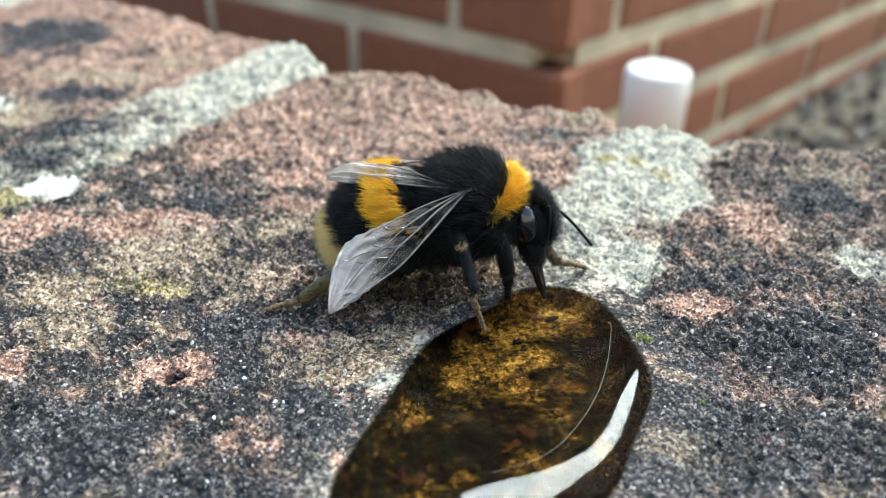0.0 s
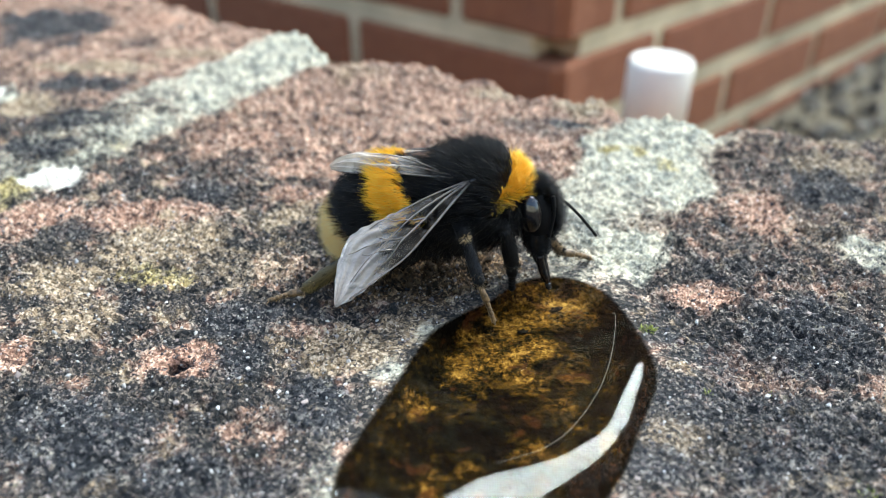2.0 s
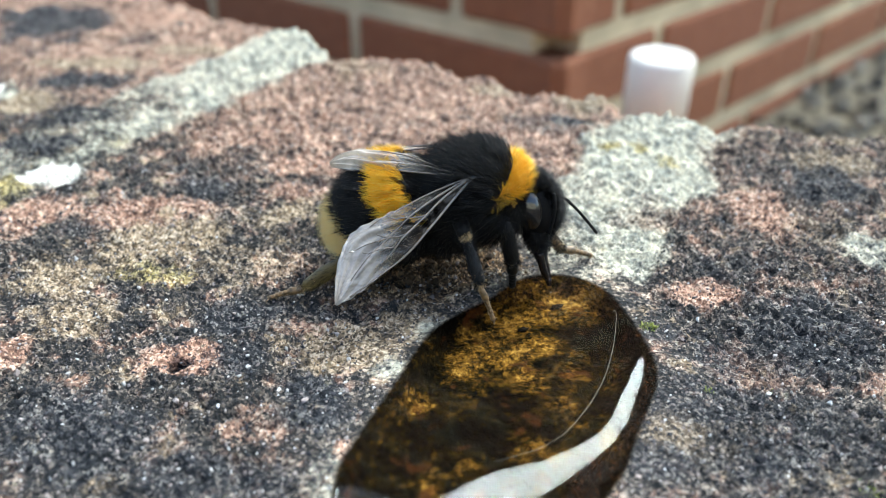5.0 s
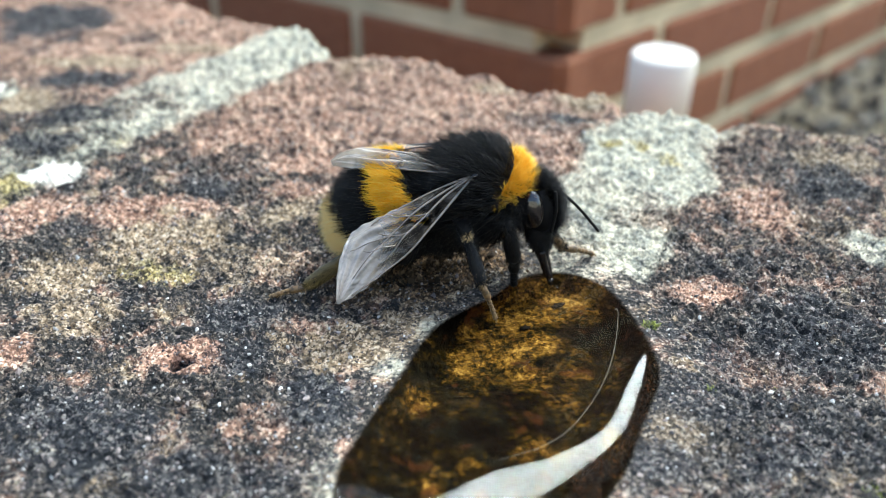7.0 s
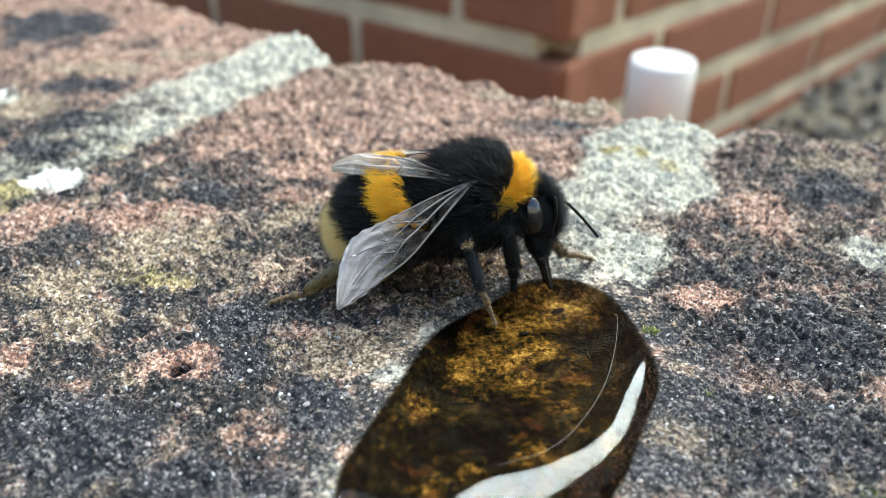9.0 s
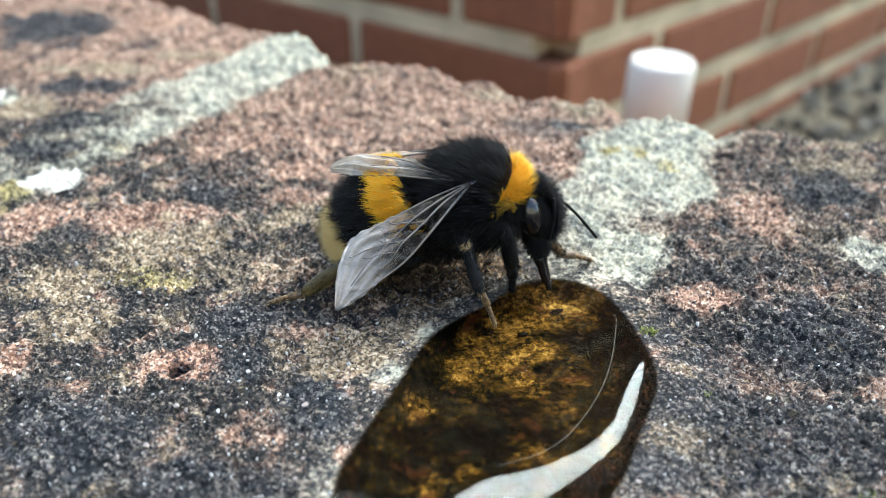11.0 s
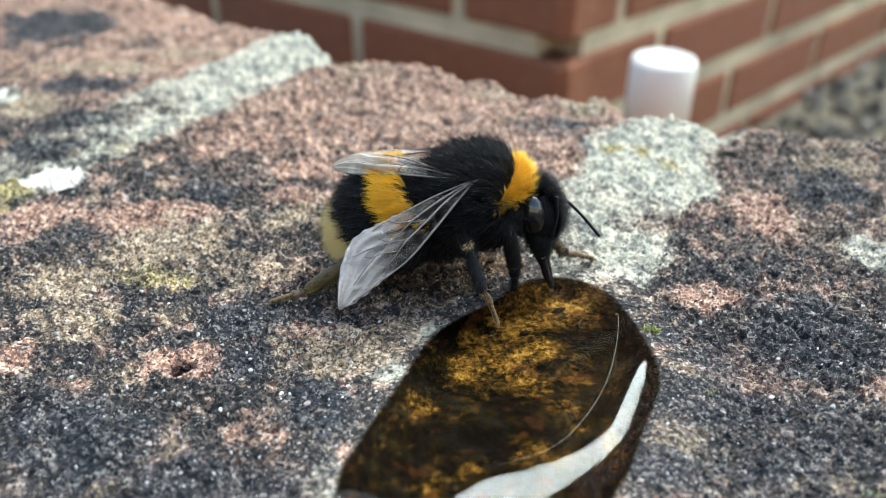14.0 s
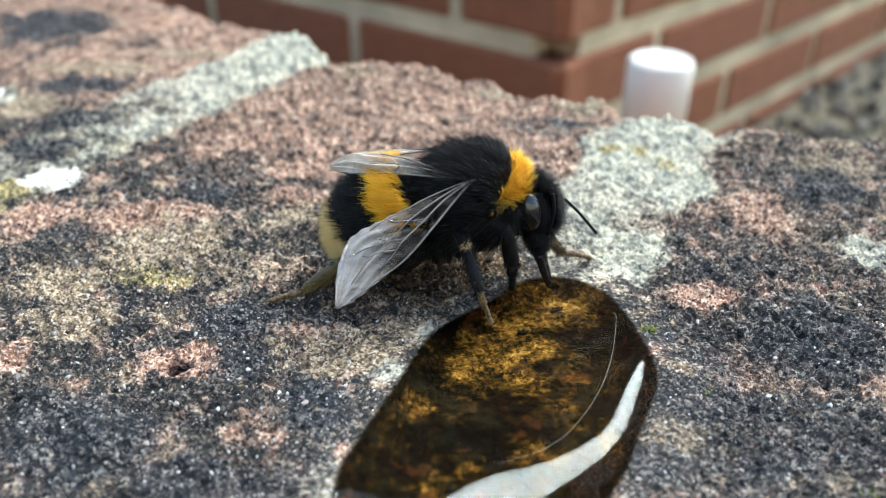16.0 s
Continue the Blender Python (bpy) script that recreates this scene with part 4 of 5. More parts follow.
def coat(centre, radii, tilt, count, pick, length, lean, width, seed, spread=0.22, clump=0.35, egg=0.0, tufts=0.5):
    """Fur on an ellipsoid where pick(unit normal, noise) holds; lean: how the hairs are swept."""
    rng = np.random.default_rng(seed)
    d = rng.normal(size=(count, 3))
    d /= np.linalg.norm(d, axis=1, keepdims=True)
    n0 = value_noise(d[:, 0] * 7 + 9, d[:, 1] * 7 + 9, d[:, 2] * 7 + 9, seed)
    d = d[pick(d, n0 - 0.5)]
    t = radians(tilt)
    R = np.array([[math.cos(t), 0, -math.sin(t)], [0, 1, 0], [math.sin(t), 0, math.cos(t)]])
    rad = np.array(radii)
    shape = d.copy()
    shape[:, 1:] *= 1 - egg * np.maximum(0, -d[:, :1])
    roots = (shape * rad * 0.985) @ R.T + np.array(centre)
    nrm = d / rad
    nrm = (nrm / np.linalg.norm(nrm, axis=1, keepdims=True)) @ R.T
    m = len(d)
    tuft = np.stack([value_noise(d[:, 0] * 9 + 5, d[:, 1] * 9 + 5, d[:, 2] * 9 + 5, seed + 7 + k) - 0.5 for k in range(3)], 1)
    # hairs lean together into small pointed locks
    heads = d[rng.integers(0, m, max(4, m // 16))].astype(np.float32)
    near = np.concatenate([heads[np.argmax(d[k:k + 2000].astype(np.float32) @ heads.T, 1)] for k in range(0, m, 2000)])
    pull = ((near - d) * rad) @ R.T
    ways = nrm + np.array(lean) + spread * rng.normal(size=(m, 3)) + clump * 2 * tuft + tufts * pull / length * rng.uniform(0.3, 1.2, (m, 1))
    ln = length * rng.uniform(0.6, 1.2, m)
    return strands(roots, ways, ln, width, rng, np.array(lean)[None] * 0.6)


def fleece(centre, radii, tilt, count, pick, length, lean, width, seed, spread=0.22, clump=0.35, egg=0.0):
    """Fur over a short dense undercoat."""
    under = coat(centre, radii, tilt, count // 2, pick, length * 0.4, lean, width * 2.6, seed + 50, spread, clump, egg)
    return joined([under, coat(centre, radii, tilt, count, pick, length, lean, width, seed, spread, clump, egg)])


def blend_edges(profile, t):
    a = np.array(profile)
    return np.interp(t, a[:, 0], a[:, 1])


def wing(name, root, tip, normal, low, high, veins, membrane, parent, label):
    """A thin folded membrane between its two margins, stiffened by veins."""
    root, tip, nrm = np.array(root), np.array(tip), np.array(normal, float)
    e1 = (tip - root) / np.linalg.norm(tip - root)
    nrm -= nrm @ e1 * e1
    nrm /= np.linalg.norm(nrm)
    e2 = np.cross(nrm, e1)
    full = np.linalg.norm(tip - root)
    nu, nv = 80, 52
    t = np.linspace(0, 1, nu) ** 0.9 * full

    def lift(a, b):
        lo, hi = blend_edges(low, a), blend_edges(high, a)
        f = (b - lo) / np.maximum(hi - lo, 0.05)
        ray = f * 5.2 + 0.35 * np.sin(a * 0.7)
        return (0.10 * np.sin(ray * 2 * np.pi * 0.9) + 1.1 * fbm(f * 5.5 + 3, a * 0.10 + 2, 3, 91)) * smooth(a, 1.5, 8) * (1 - 0.3 * smooth(a, 12, 16)) + 0.35 * np.sin(np.clip(f, 0, 1) * np.pi) * np.sin(np.clip(a / full, 0, 1) * np.pi)

    def at(a, b, off=0.0):
        return root + a[:, None] * e1 + b[:, None] * e2 + (lift(a, b) + off)[:, None] * nrm

    rows = []
    for off in (0.012, -0.012):
        grid = []
        for s in np.linspace(0, 1, nv):
            rag = 0.05 * np.sin(t * 5.1 + s * 3) * (s in (0.0, 1.0)) * smooth(t, 3, 8)
            grid.append(at(t, blend_edges(low, t) * (1 - s) + blend_edges(high, t) * s + rag, off))
        rows.append(np.stack(grid, 1).reshape(-1, 3))
    V = np.vstack(rows)
    ids = np.arange(nu * nv).reshape(nu, nv)
    q = np.stack([ids[:-1, :-1], ids[1:, :-1], ids[1:, 1:], ids[:-1, 1:]], 2).reshape(-1, 4)
    k = nu * nv
    rim = np.concatenate([ids[:, 0], ids[-1, 1:], ids[-2::-1, -1], ids[0, -2:0:-1]])
    nxt = np.roll(rim, -1)
    F = q.tolist() + (q[:, ::-1] + k).tolist() + np.stack([nxt, rim, rim + k, nxt + k], 1).tolist()
    blade = part(name, (V, F), membrane, parent, label)
    for pts, w in veins:
        c = spline(pts, 26)
        part("vein", tube(at(c[:, 0], c[:, 1], 0.01), np.linspace(w * 1.4, w * 0.8, 26), 6), VEIN, blade)
    return blade


def leg(name, hip, knee, ankle, foot, parent, r=(0.55, 0.5, 0.24), shin=None, foot_mat=None, flat=1.0, label="", seed=0, shin_mid=1.15):
    """Thigh > shin > foot of small joints with two claws."""
    hip, knee, ankle, foot = (np.array(q, float) for q in (hip, knee, ankle, foot))
    rng = np.random.default_rng(seed)
    bow = knee * 0.5 + hip * 0.5 + np.array([0, 0, 0.25])
    thigh = part(name, tube(spline([hip, bow, knee], 9), np.interp(np.linspace(0, 1, 9), [0, 0.4, 0.9, 1], [r[0] * 0.8, r[0], r[0] * 0.8, r[0] * 0.6])), SKIN, parent, label)
    s = np.linspace(0, 1, 11)
    axis = knee + (ankle - knee) * s[:, None]
    part("shin", tube(axis, np.interp(s, [0, 0.12, 0.6, 0.93, 1], [r[1] * 0.55, r[1] * 0.8, r[1] * shin_mid, r[1] * 1.05, r[1] * 0.6]), 12, flat), shin or SHIN, thigh)
    m = 1000
    q = rng.uniform(0.05, 1.0, m)
    line = spline([hip, bow, knee], 40)[np.minimum((q * 39).astype(int), 39)]
    out = rng.normal(size=(m, 3))
    out /= np.linalg.norm(out, axis=1, keepdims=True)
    part("thigh_hair", strands(line + out * r[0] * 0.75, out + np.array([0, 0, -0.5]), rng.uniform(0.35, 0.8, m), 0.016, rng), FUR_BLACK, thigh)
    segs = []
    length = np.linalg.norm(foot - ankle)
    cuts = [0, 0.44, 0.58, 0.70, 0.81, 1.0]
    sag = np.array([0, 0, 0.05 * length])
    line = lambda q: ankle + (foot - ankle) * q + sag * math.sin(q * math.pi)
    for a, b in zip(cuts[:-1], cuts[1:]):
        p = np.array([line(a), line(a + (b - a) * 0.25), line(a + (b - a) * 0.8), line(b)])
        w = r[2] * (1.2 if a == 0 else 0.8)
        segs.append(tube(p, [w * 0.78, w * 0.95, w * 1.1, w * 0.86], 8))
    way = (foot - ankle) / length
    for side in (-1, 1):
        out = np.cross(way, np.array([0, 0, 1.0])) * side * 0.3
        segs.append(tube([foot, foot + way * 0.2 + out, foot + way * 0.38 + out * 1.2 - np.array([0, 0, 0.15])], [0.07, 0.05, 0.015], 6))
    m = 500 if shin is OLIVE else 1400
    q = rng.uniform(0.05, 1, m)
    base = knee + (ankle - knee) * q[:, None]
    out = rng.normal(size=(m, 3))
    out -= (out @ (ankle - knee))[:, None] * (ankle - knee) / np.dot(ankle - knee, ankle - knee)
    out /= np.linalg.norm(out, axis=1, keepdims=True)
    down = (ankle - knee) / np.linalg.norm(ankle - knee)
    part("leg_hair", strands(base + out * r[1] * 0.8, out * 0.7 + down, rng.uniform(0.25, 0.7, m), 0.015, rng), FUR_BLACK, thigh)
    q = rng.uniform(0.72, 1.0, 260)
    out = rng.normal(size=(260, 3))
    part("ankle_hair", strands(knee + (ankle - knee) * q[:, None], out * 1.1 + down, rng.uniform(0.5, 0.95, 260), 0.016, rng), FUR_TAWNY if foot_mat is None else FUR_BLACK, thigh)
    q = rng.uniform(0.0, 0.95, 420)
    base = ankle + (foot - ankle) * q[:, None]
    out = rng.normal(size=(420, 3))
    hair = strands(base, out + way * 1.2, rng.uniform(0.25, 0.6, 420), 0.014, rng)
    solid = joined(segs)
    toes = part("foot", joined([solid, hair]), [foot_mat or TARSUS, FUR_BLACK if foot_mat else FUR_TAWNY, FUR_BLACK], thigh, "jointed foot with claws and short hairs")
    toes.data.polygons.foreach_set("material_index", [0] * len(solid[1]) + [1 + (i // 9) % 2 for i in range(len(hair[1]))])
    return thigh, toes


def bumblebee():
    bee = tagged(new("bumblebee"), "black bumblebee with golden bands drinking at a puddle edge", "bumblebee")
    bee.matrix_basis = pose(0, 62.6 * MM, 0, 0, 0, -6)

    # chest
    TC, TR = (3.3, 0, 8.8), (4.75, 4.1, 4.15)
    chest = part("thorax", ellipsoid(TC, TR, 8), SKIN, bee)
    collar_way = np.array([0.81, 0, -0.586])

    def collar(d, w):
        f = d @ collar_way + 0.10 * w
        return (f > 0.22) & (f < 0.68) & (d[:, 2] > 0.10 + 0.5 * w)

    part("black_fur", coat(TC, TR, 8, 19000, lambda d, w: ~collar(d, w), 1.9, (-0.75, 0, 0.05), 0.027, 11, 0.14, 0.4), FUR_BLACK, chest)
    UC, UR = (0.4, 0, 6.2), (4.6, 3.4, 3.2)
    part("underside", ellipsoid(UC, UR, 14), SKIN, chest)
    part("belly_fur", coat(UC, UR, 14, 12000, lambda d, w: d[:, 2] < 0.4, 1.1, (-0.3, 0, -0.25), 0.022, 19, 0.3), FUR_BLACK, chest)
    part("golden_collar", fleece(TC, TR, 8, 30000, collar, 1.35, (-0.18, 0, 0.12), 0.022, 12, 0.18, 0.4), FUR_GOLD, chest, "golden yellow collar of dense fur")

    # belly
    AC, AR, AT, EGG = (-4.75, 0, 6.4), (5.6, 5.0, 4.8), 26, 0.18
    hind = part("abdomen", ellipsoid(AC, AR, AT, egg=EGG), SKIN, bee)

    def zone(d, w):
        return d[:, 0] + 0.14 * d[:, 2] + 0.16 * w

    def tail_end(d, w):
        return d[:, 0] + 0.32 * d[:, 2] + 0.12 * w < -0.50 - 0.6 * np.maximum(0, -0.55 - d[:, 2])

    part("black_fur", coat(AC, AR, AT, 26000, lambda d, w: ((zone(d, w) > 0.66) | (zone(d, w) < 0.25)) & ~tail_end(d, w), 1.25, (-0.85, 0, -0.10), 0.023, 13, 0.16, 0.35, EGG), FUR_BLACK, hind)
    part("yellow_band", fleece(AC, AR, AT, 56000, lambda d, w: (zone(d, w) <= 0.68) & (zone(d, w) >= 0.24) & (d[:, 2] > 0.10 + 0.7 * w), 1.45, (-0.75, 0, -0.10), 0.022, 14, 0.18, 0.45, EGG), FUR_YELLOW, hind, "bright yellow band of fur")
    part("cream_tail", fleece(AC, AR, AT, 46000, tail_end, 1.75, (-0.38, 0, -0.40), 0.022, 15, 0.22, 0.4, EGG), FUR_CREAM, hind, "creamy white tail fur")

    # head
    HC, HR, HT = (8.7, 0, 7.6), (1.75, 2.3, 2.9), 12
    head = part("head", ellipsoid(HC, HR, HT), SKIN, bee)
    part("face_fur", coat(HC, HR, HT, 11000, lambda d, w: ((np.abs(d[:, 1]) < 0.58 + 0.3 * w) | (d[:, 2] > 0.72)) & (d[:, 2] > -0.75), 1.25, (0.12, 0, 0.08), 0.022, 16, 0.3), FUR_BLACK, head)
    for side in (-1, 1):
        part("eye", ellipsoid((8.2, side * 1.85, 8.15), (1.1, 1.05, 1.95), 8), EYE, head, "glossy black compound eye")
    part("antenna", joined([tube(spline([(10.2, 0.8, 7.4), (10.9, 1.3, 7.9), (11.5, 2.0, 7.5)], 10), [0.13] * 10, 8),
                            tube(spline([(11.5, 2.0, 7.5), (13.0, 2.5, 5.8), (14.86, 3.0, 3.4)], 22), 0.15 + 0.025 * np.sin(np.arange(22) * 3.1), 8)]), SKIN, head, "jointed black feeler")
    part("antenna", joined([tube(spline([(10.1, -1.0, 8.0), (10.3, -1.5, 9.2), (10.1, -1.8, 10.0)], 10), [0.13] * 10, 8),
                            tube(spline([(10.1, -1.8, 10.0), (10.3, -2.1, 8.4), (10.0, -2.3, 6.2)], 22), 0.15 + 0.025 * np.sin(np.arange(22) * 3.1), 8)]), SKIN, head)
    part("cheek", ellipsoid((9.0, -0.6, 4.9), (1.15, 1.45, 2.0), 14, 20, 12), SKIN, head, "long shiny black cheek and jaw")
    part("cheek_hair", coat((9.0, -0.6, 4.9), (1.15, 1.45, 2.0), 14, 2600, lambda d, w: d[:, 2] > -0.9, 0.45, (0.1, 0, -0.5), 0.014, 21, 0.35), FUR_BLACK, head)
    part("jaw", tube(spline([(9.0, -0.95, 4.6), (9.35, -1.15, 3.3), (9.75, -1.2, 2.0)], 10), [0.7, 0.72, 0.72, 0.70, 0.66, 0.62, 0.57, 0.52, 0.44, 0.24], 12, 0.8), SKIN, head)

    tongue = part("tongue", joined([tube(spline([(9.4, -0.9, 3.9), (9.85, -0.95, 2.0), (10.3, -1.05, 0.35)], 12), np.interp(np.linspace(0, 1, 12), [0, 0.75, 1], [0.48, 0.42, 0.32]), 10, 0.8),
                                    tube(spline([(9.3, -1.5, 3.6), (9.75, -1.6, 1.9), (10.25, -1.45, 0.55)], 12), np.interp(np.linspace(0, 1, 12), [0, 0.7, 1], [0.42, 0.36, 0.28]), 10, 0.8)]), HORN, bee, "dark brown tongue sheath dipped in water")
    tip = part("tongue_tip", tube(spline([(10.3, -1.15, 0.5), (10.4, -1.2, 0.1), (10.5, -1.3, -0.4)], 8), [0.3, 0.32, 0.32, 0.3, 0.28, 0.25, 0.2, 0.1], 8), HORN, bee, "glistening brown tongue tip")

    # wings
    low = [(0, -0.15), (1.6, -0.88), (4.6, -1.93), (7.65, -2.97), (9.7, -3.61), (10.6, -3.72), (11.4, -3.58), (13.1, -2.7), (14.3, -1.8), (15.3, -0.7), (15.78, -0.02)]
    high = [(0, 0.15), (1, 0.32), (3, 0.55), (5.6, 0.85), (8.2, 1.07), (10.5, 0.8), (13.6, 0.62), (15.0, 0.35), (15.78, 0.02)]
    veins = [([(0, 0.1), (2.5, 0.35), (5.6, 0.75), (8.4, 0.98), (12, 0.62), (14.5, 0.35)], 0.10), ([(0, 0), (3, -0.3), (5.2, -0.2), (7.6, -0.1), (10.5, 0.2)], 0.09),
             ([(0.2, -0.1), (3.3, -0.75), (6.3, -1.1), (8.7, -1.1), (11.5, -0.9), (13.5, -0.6)], 0.085), ([(0.2, -0.15), (3.5, -1.45), (7.3, -2.55), (9.2, -2.9)], 0.07),
             ([(5.2, -0.2), (6.3, -1.1), (7.2, -1.8), (7.6, -2.7)], 0.06), ([(7.6, -0.1), (8.7, -1.1), (9.3, -2.0)], 0.06), ([(8.7, -1.1), (10.5, -1.9), (12.0, -2.4)], 0.05), ([(9.0, -0.05), (10.4, -0.95), (11.2, -1.7)], 0.045)]
    near_wing = wing("wing", (2.89, -3.4, 11.99), (-7.39, -12.65, 4.41), (0.1, -0.55, 0.8), low, high, veins, WING_NEAR, bee, "smoky see-through forewing, painted sky-grey outwards, with brown veins")
    low2 = [(0, -0.1), (2.0, -1.07), (4.28, -1.92), (6.45, -2.04), (9.18, -2.08), (10.3, -1.5), (11.0, -0.9), (11.49, -0.02)]
    high2 = [(0, 0.1), (1.84, 0.1), (4.4, 0.05), (8.05, 0.22), (10.5, 0.15), (11.49, 0.02)]
    veins2 = [([(0, 0), (2, 0.05), (5, 0.0), (8, 0.18), (10.6, 0.1)], 0.08), ([(0, -0.05), (2, -0.5), (4.6, -0.8), (6, -0.9), (8, -0.7)], 0.065), ([(0, -0.08), (2.5, -0.95), (5, -1.5), (7, -1.7)], 0.06), ([(4.6, -0.8), (5.2, -0.3), (5.6, 0.05)], 0.05)]
    wing("hind_wing", (1.33, -2.8, 11.82), (-9.99, -1.0, 11.35), (0, -0.5, 0.87), low2, high2, veins2, WING_FAR, bee, "clear brownish hind wing over the back")
    low3 = [(0, -0.2), (4.08, -0.6), (6.74, -1.2), (9, -1.5), (10.3, -1.38), (11.6, -0.7), (12.33, -0.02)]
    high3 = [(0, 0.2), (3, 1.2), (6, 2.2), (9, 2.4), (11, 1.6), (12.33, 0.02)]
    wing("wing", (1.5, 2.6, 12.3), (-10.48, 3.5, 9.6), (0, -0.2, 1), low3, high3, [([(0, 0), (4, -0.5), (8, -1.2), (10.5, -1.1)], 0.09), ([(0, 0), (4, 0.3), (8, 0.2), (11, 0)], 0.07)], WING_FAR, bee, "clear brown-edged forewing on the far side")
    part("wing_joint", ellipsoid((3.0, -3.45, 12.0), (0.42, 0.28, 0.2), 25, 16, 10), EYE, bee, "shiny black wing base")

    # legs
    legs = {}
    legs["mid"], legs["toes"] = leg("middle_leg", (1.6, -2.6, 7.4), (2.69, -6.0, 7.3), (4.2, -7.3, 3.3), (5.5, -7.6, 0.0), bee, (0.8, 0.52, 0.26), label="blue-black middle leg with tawny foot", seed=1)
    rng = np.random.default_rng(31)
    out = rng.normal(size=(220, 3))
    part("knee_tuft", strands(np.array([2.72, -6.05, 7.25]) + out / np.linalg.norm(out, axis=1, keepdims=True) * 0.33, out + np.array([0, 0, -0.8]), rng.uniform(0.2, 0.42, 220), 0.03, rng), FUR_TAWNY, legs["mid"], "tawny tuft at the knee")
    leg("front_leg", (4.7, -2.5, 6.0), (6.05, -4.2, 8.2), (6.85, -3.6, 3.6), (6.95, -2.2, 0.1), bee, (0.85, 0.64, 0.44), shin=SKIN, foot_mat=SKIN, label="dark hairy front leg at the water's edge", seed=2)
    leg("front_leg", (5.5, 1.5, 5.2), (9.6, 1.8, 4.4), (11.6, 2.6, 1.5), (14.7, 3.6, 0.35), bee, (0.55, 0.42, 0.33), shin=TARSUS, label="outstretched tawny front leg", seed=3)
    leg("hind_leg", (-3.0, -2.5, 5.0), (-7.2, -4.6, 4.6), (-12.2, -6.0, 0.95), (-15.3, -6.6, 0.15), bee, (0.65, 0.66, 0.28), shin=OLIVE, flat=0.45, label="olive hind leg with flat shin", seed=4, shin_mid=1.2)
    leg("middle_leg", (1.6, 2.6, 6.4), (2.0, 5.5, 6.4), (2.4, 6.8, 3.0), (3.2, 7.6, 0.3), bee, (0.7, 0.5, 0.26), label="dark middle leg on the far side", seed=5)
    leg("hind_leg", (-3.0, 2.5, 5.0), (-7.0, 5.0, 4.6), (-11.5, 6.2, 1.2), (-14.0, 6.8, 0.3), bee, (0.7, 0.8, 0.28), shin=OLIVE, flat=0.45, label="olive hind leg on the far side", seed=6)
    return bee, hind, head, tongue, tip, legs["mid"], legs["toes"], near_wing


# an added wall, never in view: it blocks low sky and bounces light
def light_wall(name, x, y, length, turn):
    bm = bmesh.new()
    bmesh.ops.create_cube(bm, size=1)
    bmesh.ops.scale(bm, vec=(length, 120, 1300), verts=bm.verts)
    ob = part(name, bm, UNSEEN_WALL, smooth=False)
    ob.matrix_basis = pose(x * MM, y * MM, (GROUND_Z + 630) * MM, 0, 0, turn)
    return tagged(ob, "added plain wall out of view that blocks low sky and bounces light", "wall", kind="structure")


light_wall("wall_unseen_south", 0, -2400, 5600, 0)
weed_fringe()
ripple_line()


BEE, ABDOMEN, HEAD, TONGUE, TONGUE_TIP, MID_LEG, MID_FOOT, NEAR_WING = bumblebee()


# ---- what moves: the belly pumps, the tongue laps, the middle foot shifts ----
def about(pivot, dx=0.0, dy=0.0, dz=0.0, rx=0.0, ry=0.0, rz=0.0):
    """A small turn about a point of the bee (mm), with a shift (mm)."""
    p = Vector(pivot) * MM
    return Matrix.Translation(p + Vector((dx, dy, dz)) * MM) @ pose(0, 0, 0, rx, ry, rz) @ Matrix.Translation(-p)


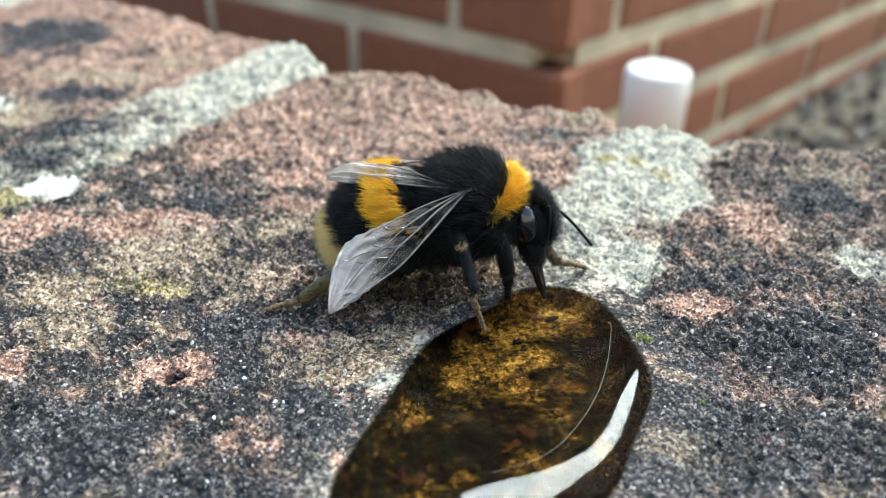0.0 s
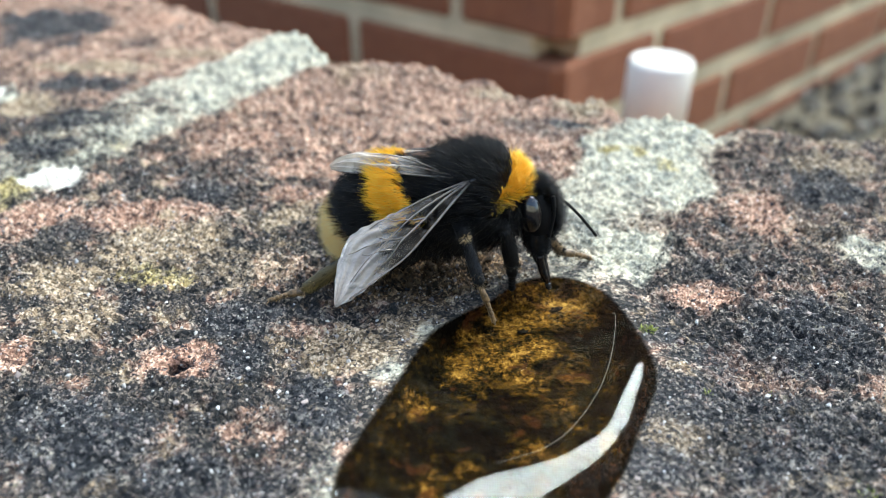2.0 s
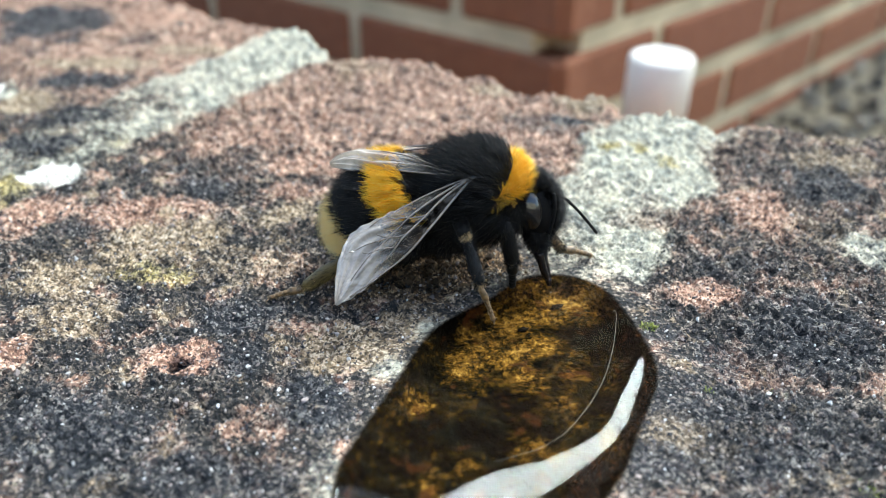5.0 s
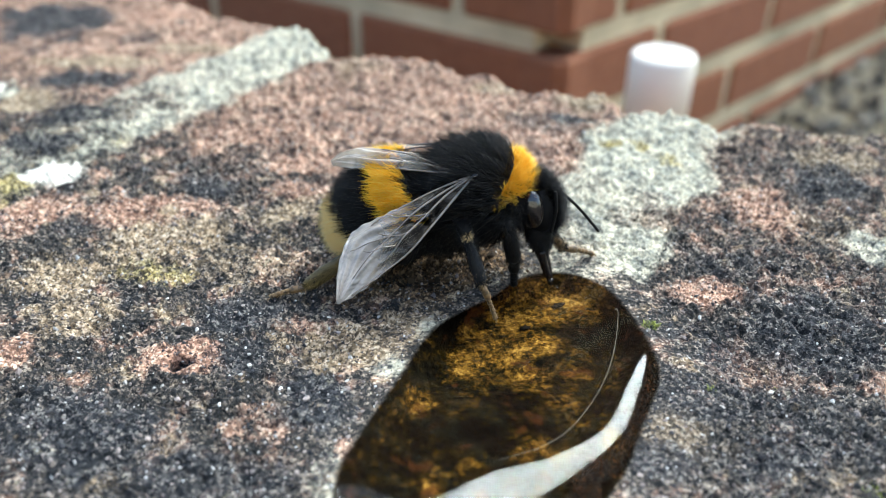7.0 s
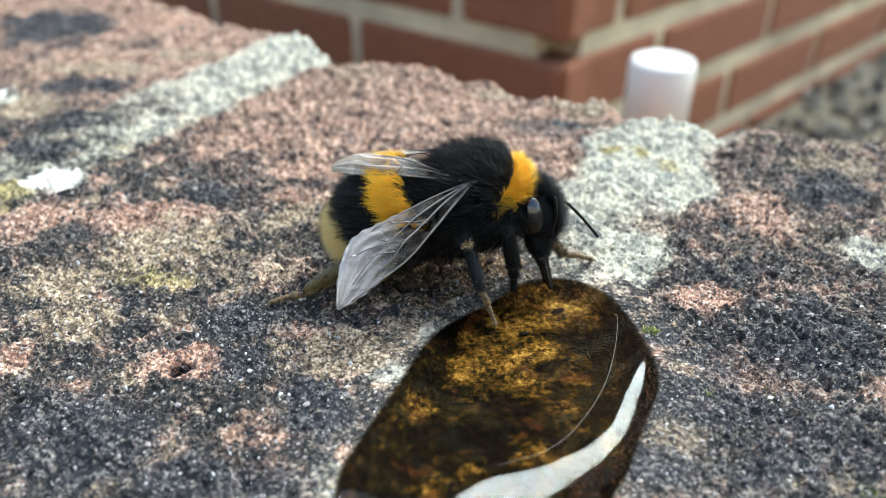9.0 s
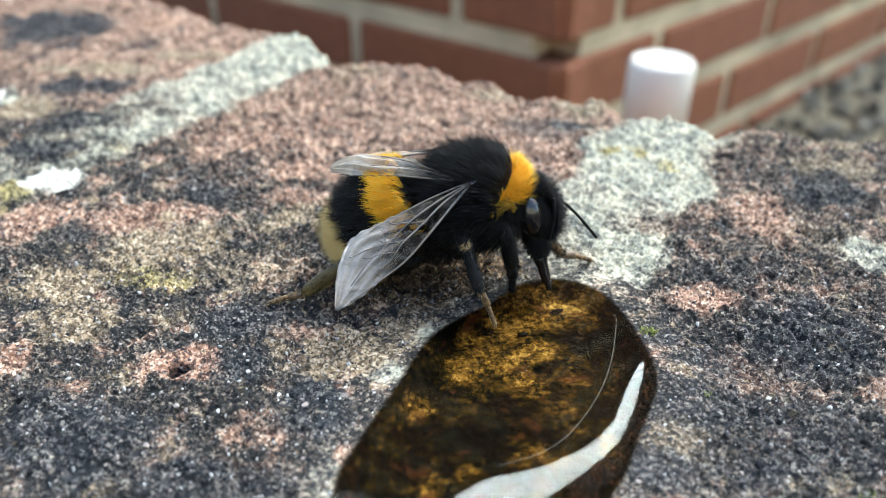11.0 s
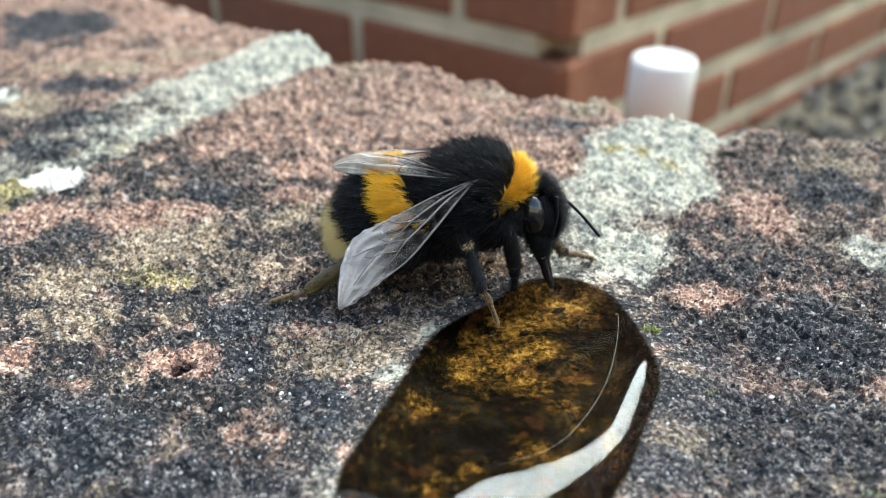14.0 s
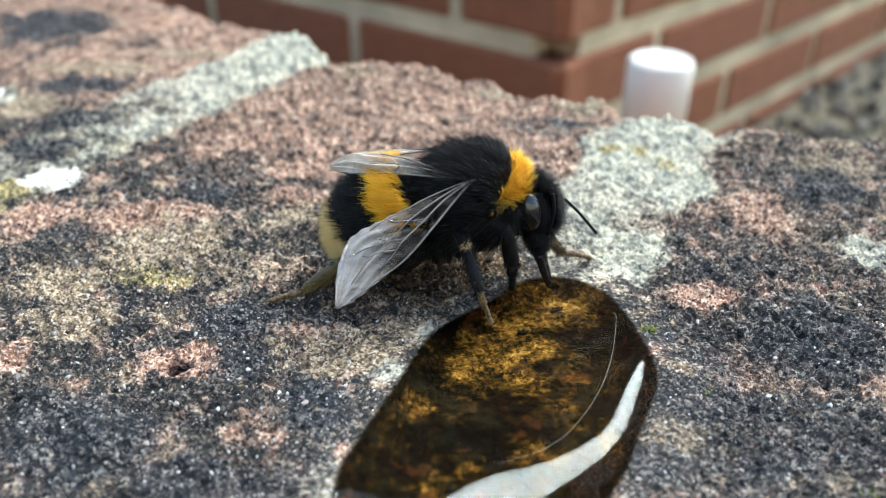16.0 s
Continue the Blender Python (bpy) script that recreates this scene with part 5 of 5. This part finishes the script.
def motions():
    # the belly sinks slowly and pumps a little
    belly = [(0, 0.22), (0.8, 0.17), (1.6, 0.20), (2.5, 0.23), (3.3, 0.18), (4.2, 0.18), (5.2, 0.15), (6.3, 0.12), (7.0, 0.08), (7.7, 0.03), (8.5, 0.02), (9.0, 0.0),
             (10.2, -0.03), (11.4, -0.09), (12.2, -0.04), (13.0, -0.06), (13.7, -0.12), (14.5, -0.17), (15.1, -0.11), (15.6, -0.09), (16, -0.14)]
    walk(ABDOMEN, [(t, about((-0.6, 0, 8.2), dx=0.03 * math.sin(t * 5.1), dz=d, ry=0.25 * math.sin(t * 4.3))) for t, d in belly])
    # the near wing settles
    droop = [(0, 2.0), (0.5, 1.6), (1.0, 0.8), (2.0, 0.4), (4.0, 0.1), (9.0, 0.0), (12.0, -0.1), (14.0, -0.5), (14.6, -0.8), (15.0, -0.3), (16, -0.3)]
    walk(NEAR_WING, [(t, about((2.89, -3.4, 11.99), ry=0.7 * a, rx=-0.7 * a)) for t, a in droop])
    # the head lifts from the water near the end
    nod = [(0, 0, 0), (1.5, 0.02, 0), (4, 0, 0), (9, 0, 0), (12, 0.02, -0.01), (14.5, 0.04, 0), (15.0, -0.03, 0.16), (15.5, -0.10, 0.36), (16, -0.06, 0.20)]
    walk(HEAD, [(t, about((6.5, 0, 8.5), dx=dx, dz=dz, ry=-2.0 * dz)) for t, dx, dz in nod])
    walk(TONGUE, [(t, about((9.4, -0.9, 3.9), dx=0.6 * dx, dz=0.35 * dz, ry=-10 * dz)) for t, dx, dz in nod])
    # the tongue tip laps in and out
    lap = [(0, -0.05), (0.4, 0.3), (0.8, -0.1), (1.2, 0.05), (1.6, 0.35), (2.0, -0.2), (2.4, 0.1), (2.8, 0.35), (3.2, -0.2), (3.6, 0.1), (4.0, 0.3), (4.8, 0.0), (5.6, 0.25), (6.4, 0.2), (6.8, -0.2),
           (7.2, -0.05), (7.6, 0.3), (8.0, 0.05), (8.5, 0.15), (9.0, 0.2), (10, 0.0), (11.4, 0.15), (11.8, 0.2), (12.6, 0.1), (13.4, 0.2), (14.2, 0.15), (14.6, 0.2), (15.0, -0.2), (15.4, 0.1), (16, 0.2)]
    walk(TONGUE_TIP, [(t, about((10.3, -1.15, 0.5), dx=-0.3 * d, dz=d, ry=-14 * d)) for t, d in lap])
    # the middle leg sinks as the foot slides forward
    sink = [(0, 0.66, -0.42, -0.40), (0.5, 0.62, -0.40, -0.36), (1.0, 0.52, 0.05, -0.30), (1.5, 0.46, 0.05, -0.24), (2.5, 0.42, 0.05, -0.34), (3.5, 0.38, -0.06, -0.28), (4.2, 0.34, -0.06, -0.28), (6.3, 0.22, 0.0, -0.17),
            (7.5, 0.12, 0.02, -0.10), (8.3, 0.06, 0.08, -0.05), (9.0, 0.0, 0.0, 0.0), (11.4, -0.10, 0.12, 0.10), (13.0, -0.18, 0.15, 0.14), (14.5, -0.28, 0.14, 0.22), (15.0, -0.36, 0.0, 0.24), (15.5, -0.24, -0.14, 0.18), (16, -0.26, -0.2, 0.18)]
    walk(MID_LEG, [(t, about((5.5, -7.6, 0), dz=dz)) for t, dz, fx, fz in sink])
    walk(MID_FOOT, [(t, about((5.5, -7.6, 0), dx=fx, dz=fz)) for t, dz, fx, fz in sink])


motions()
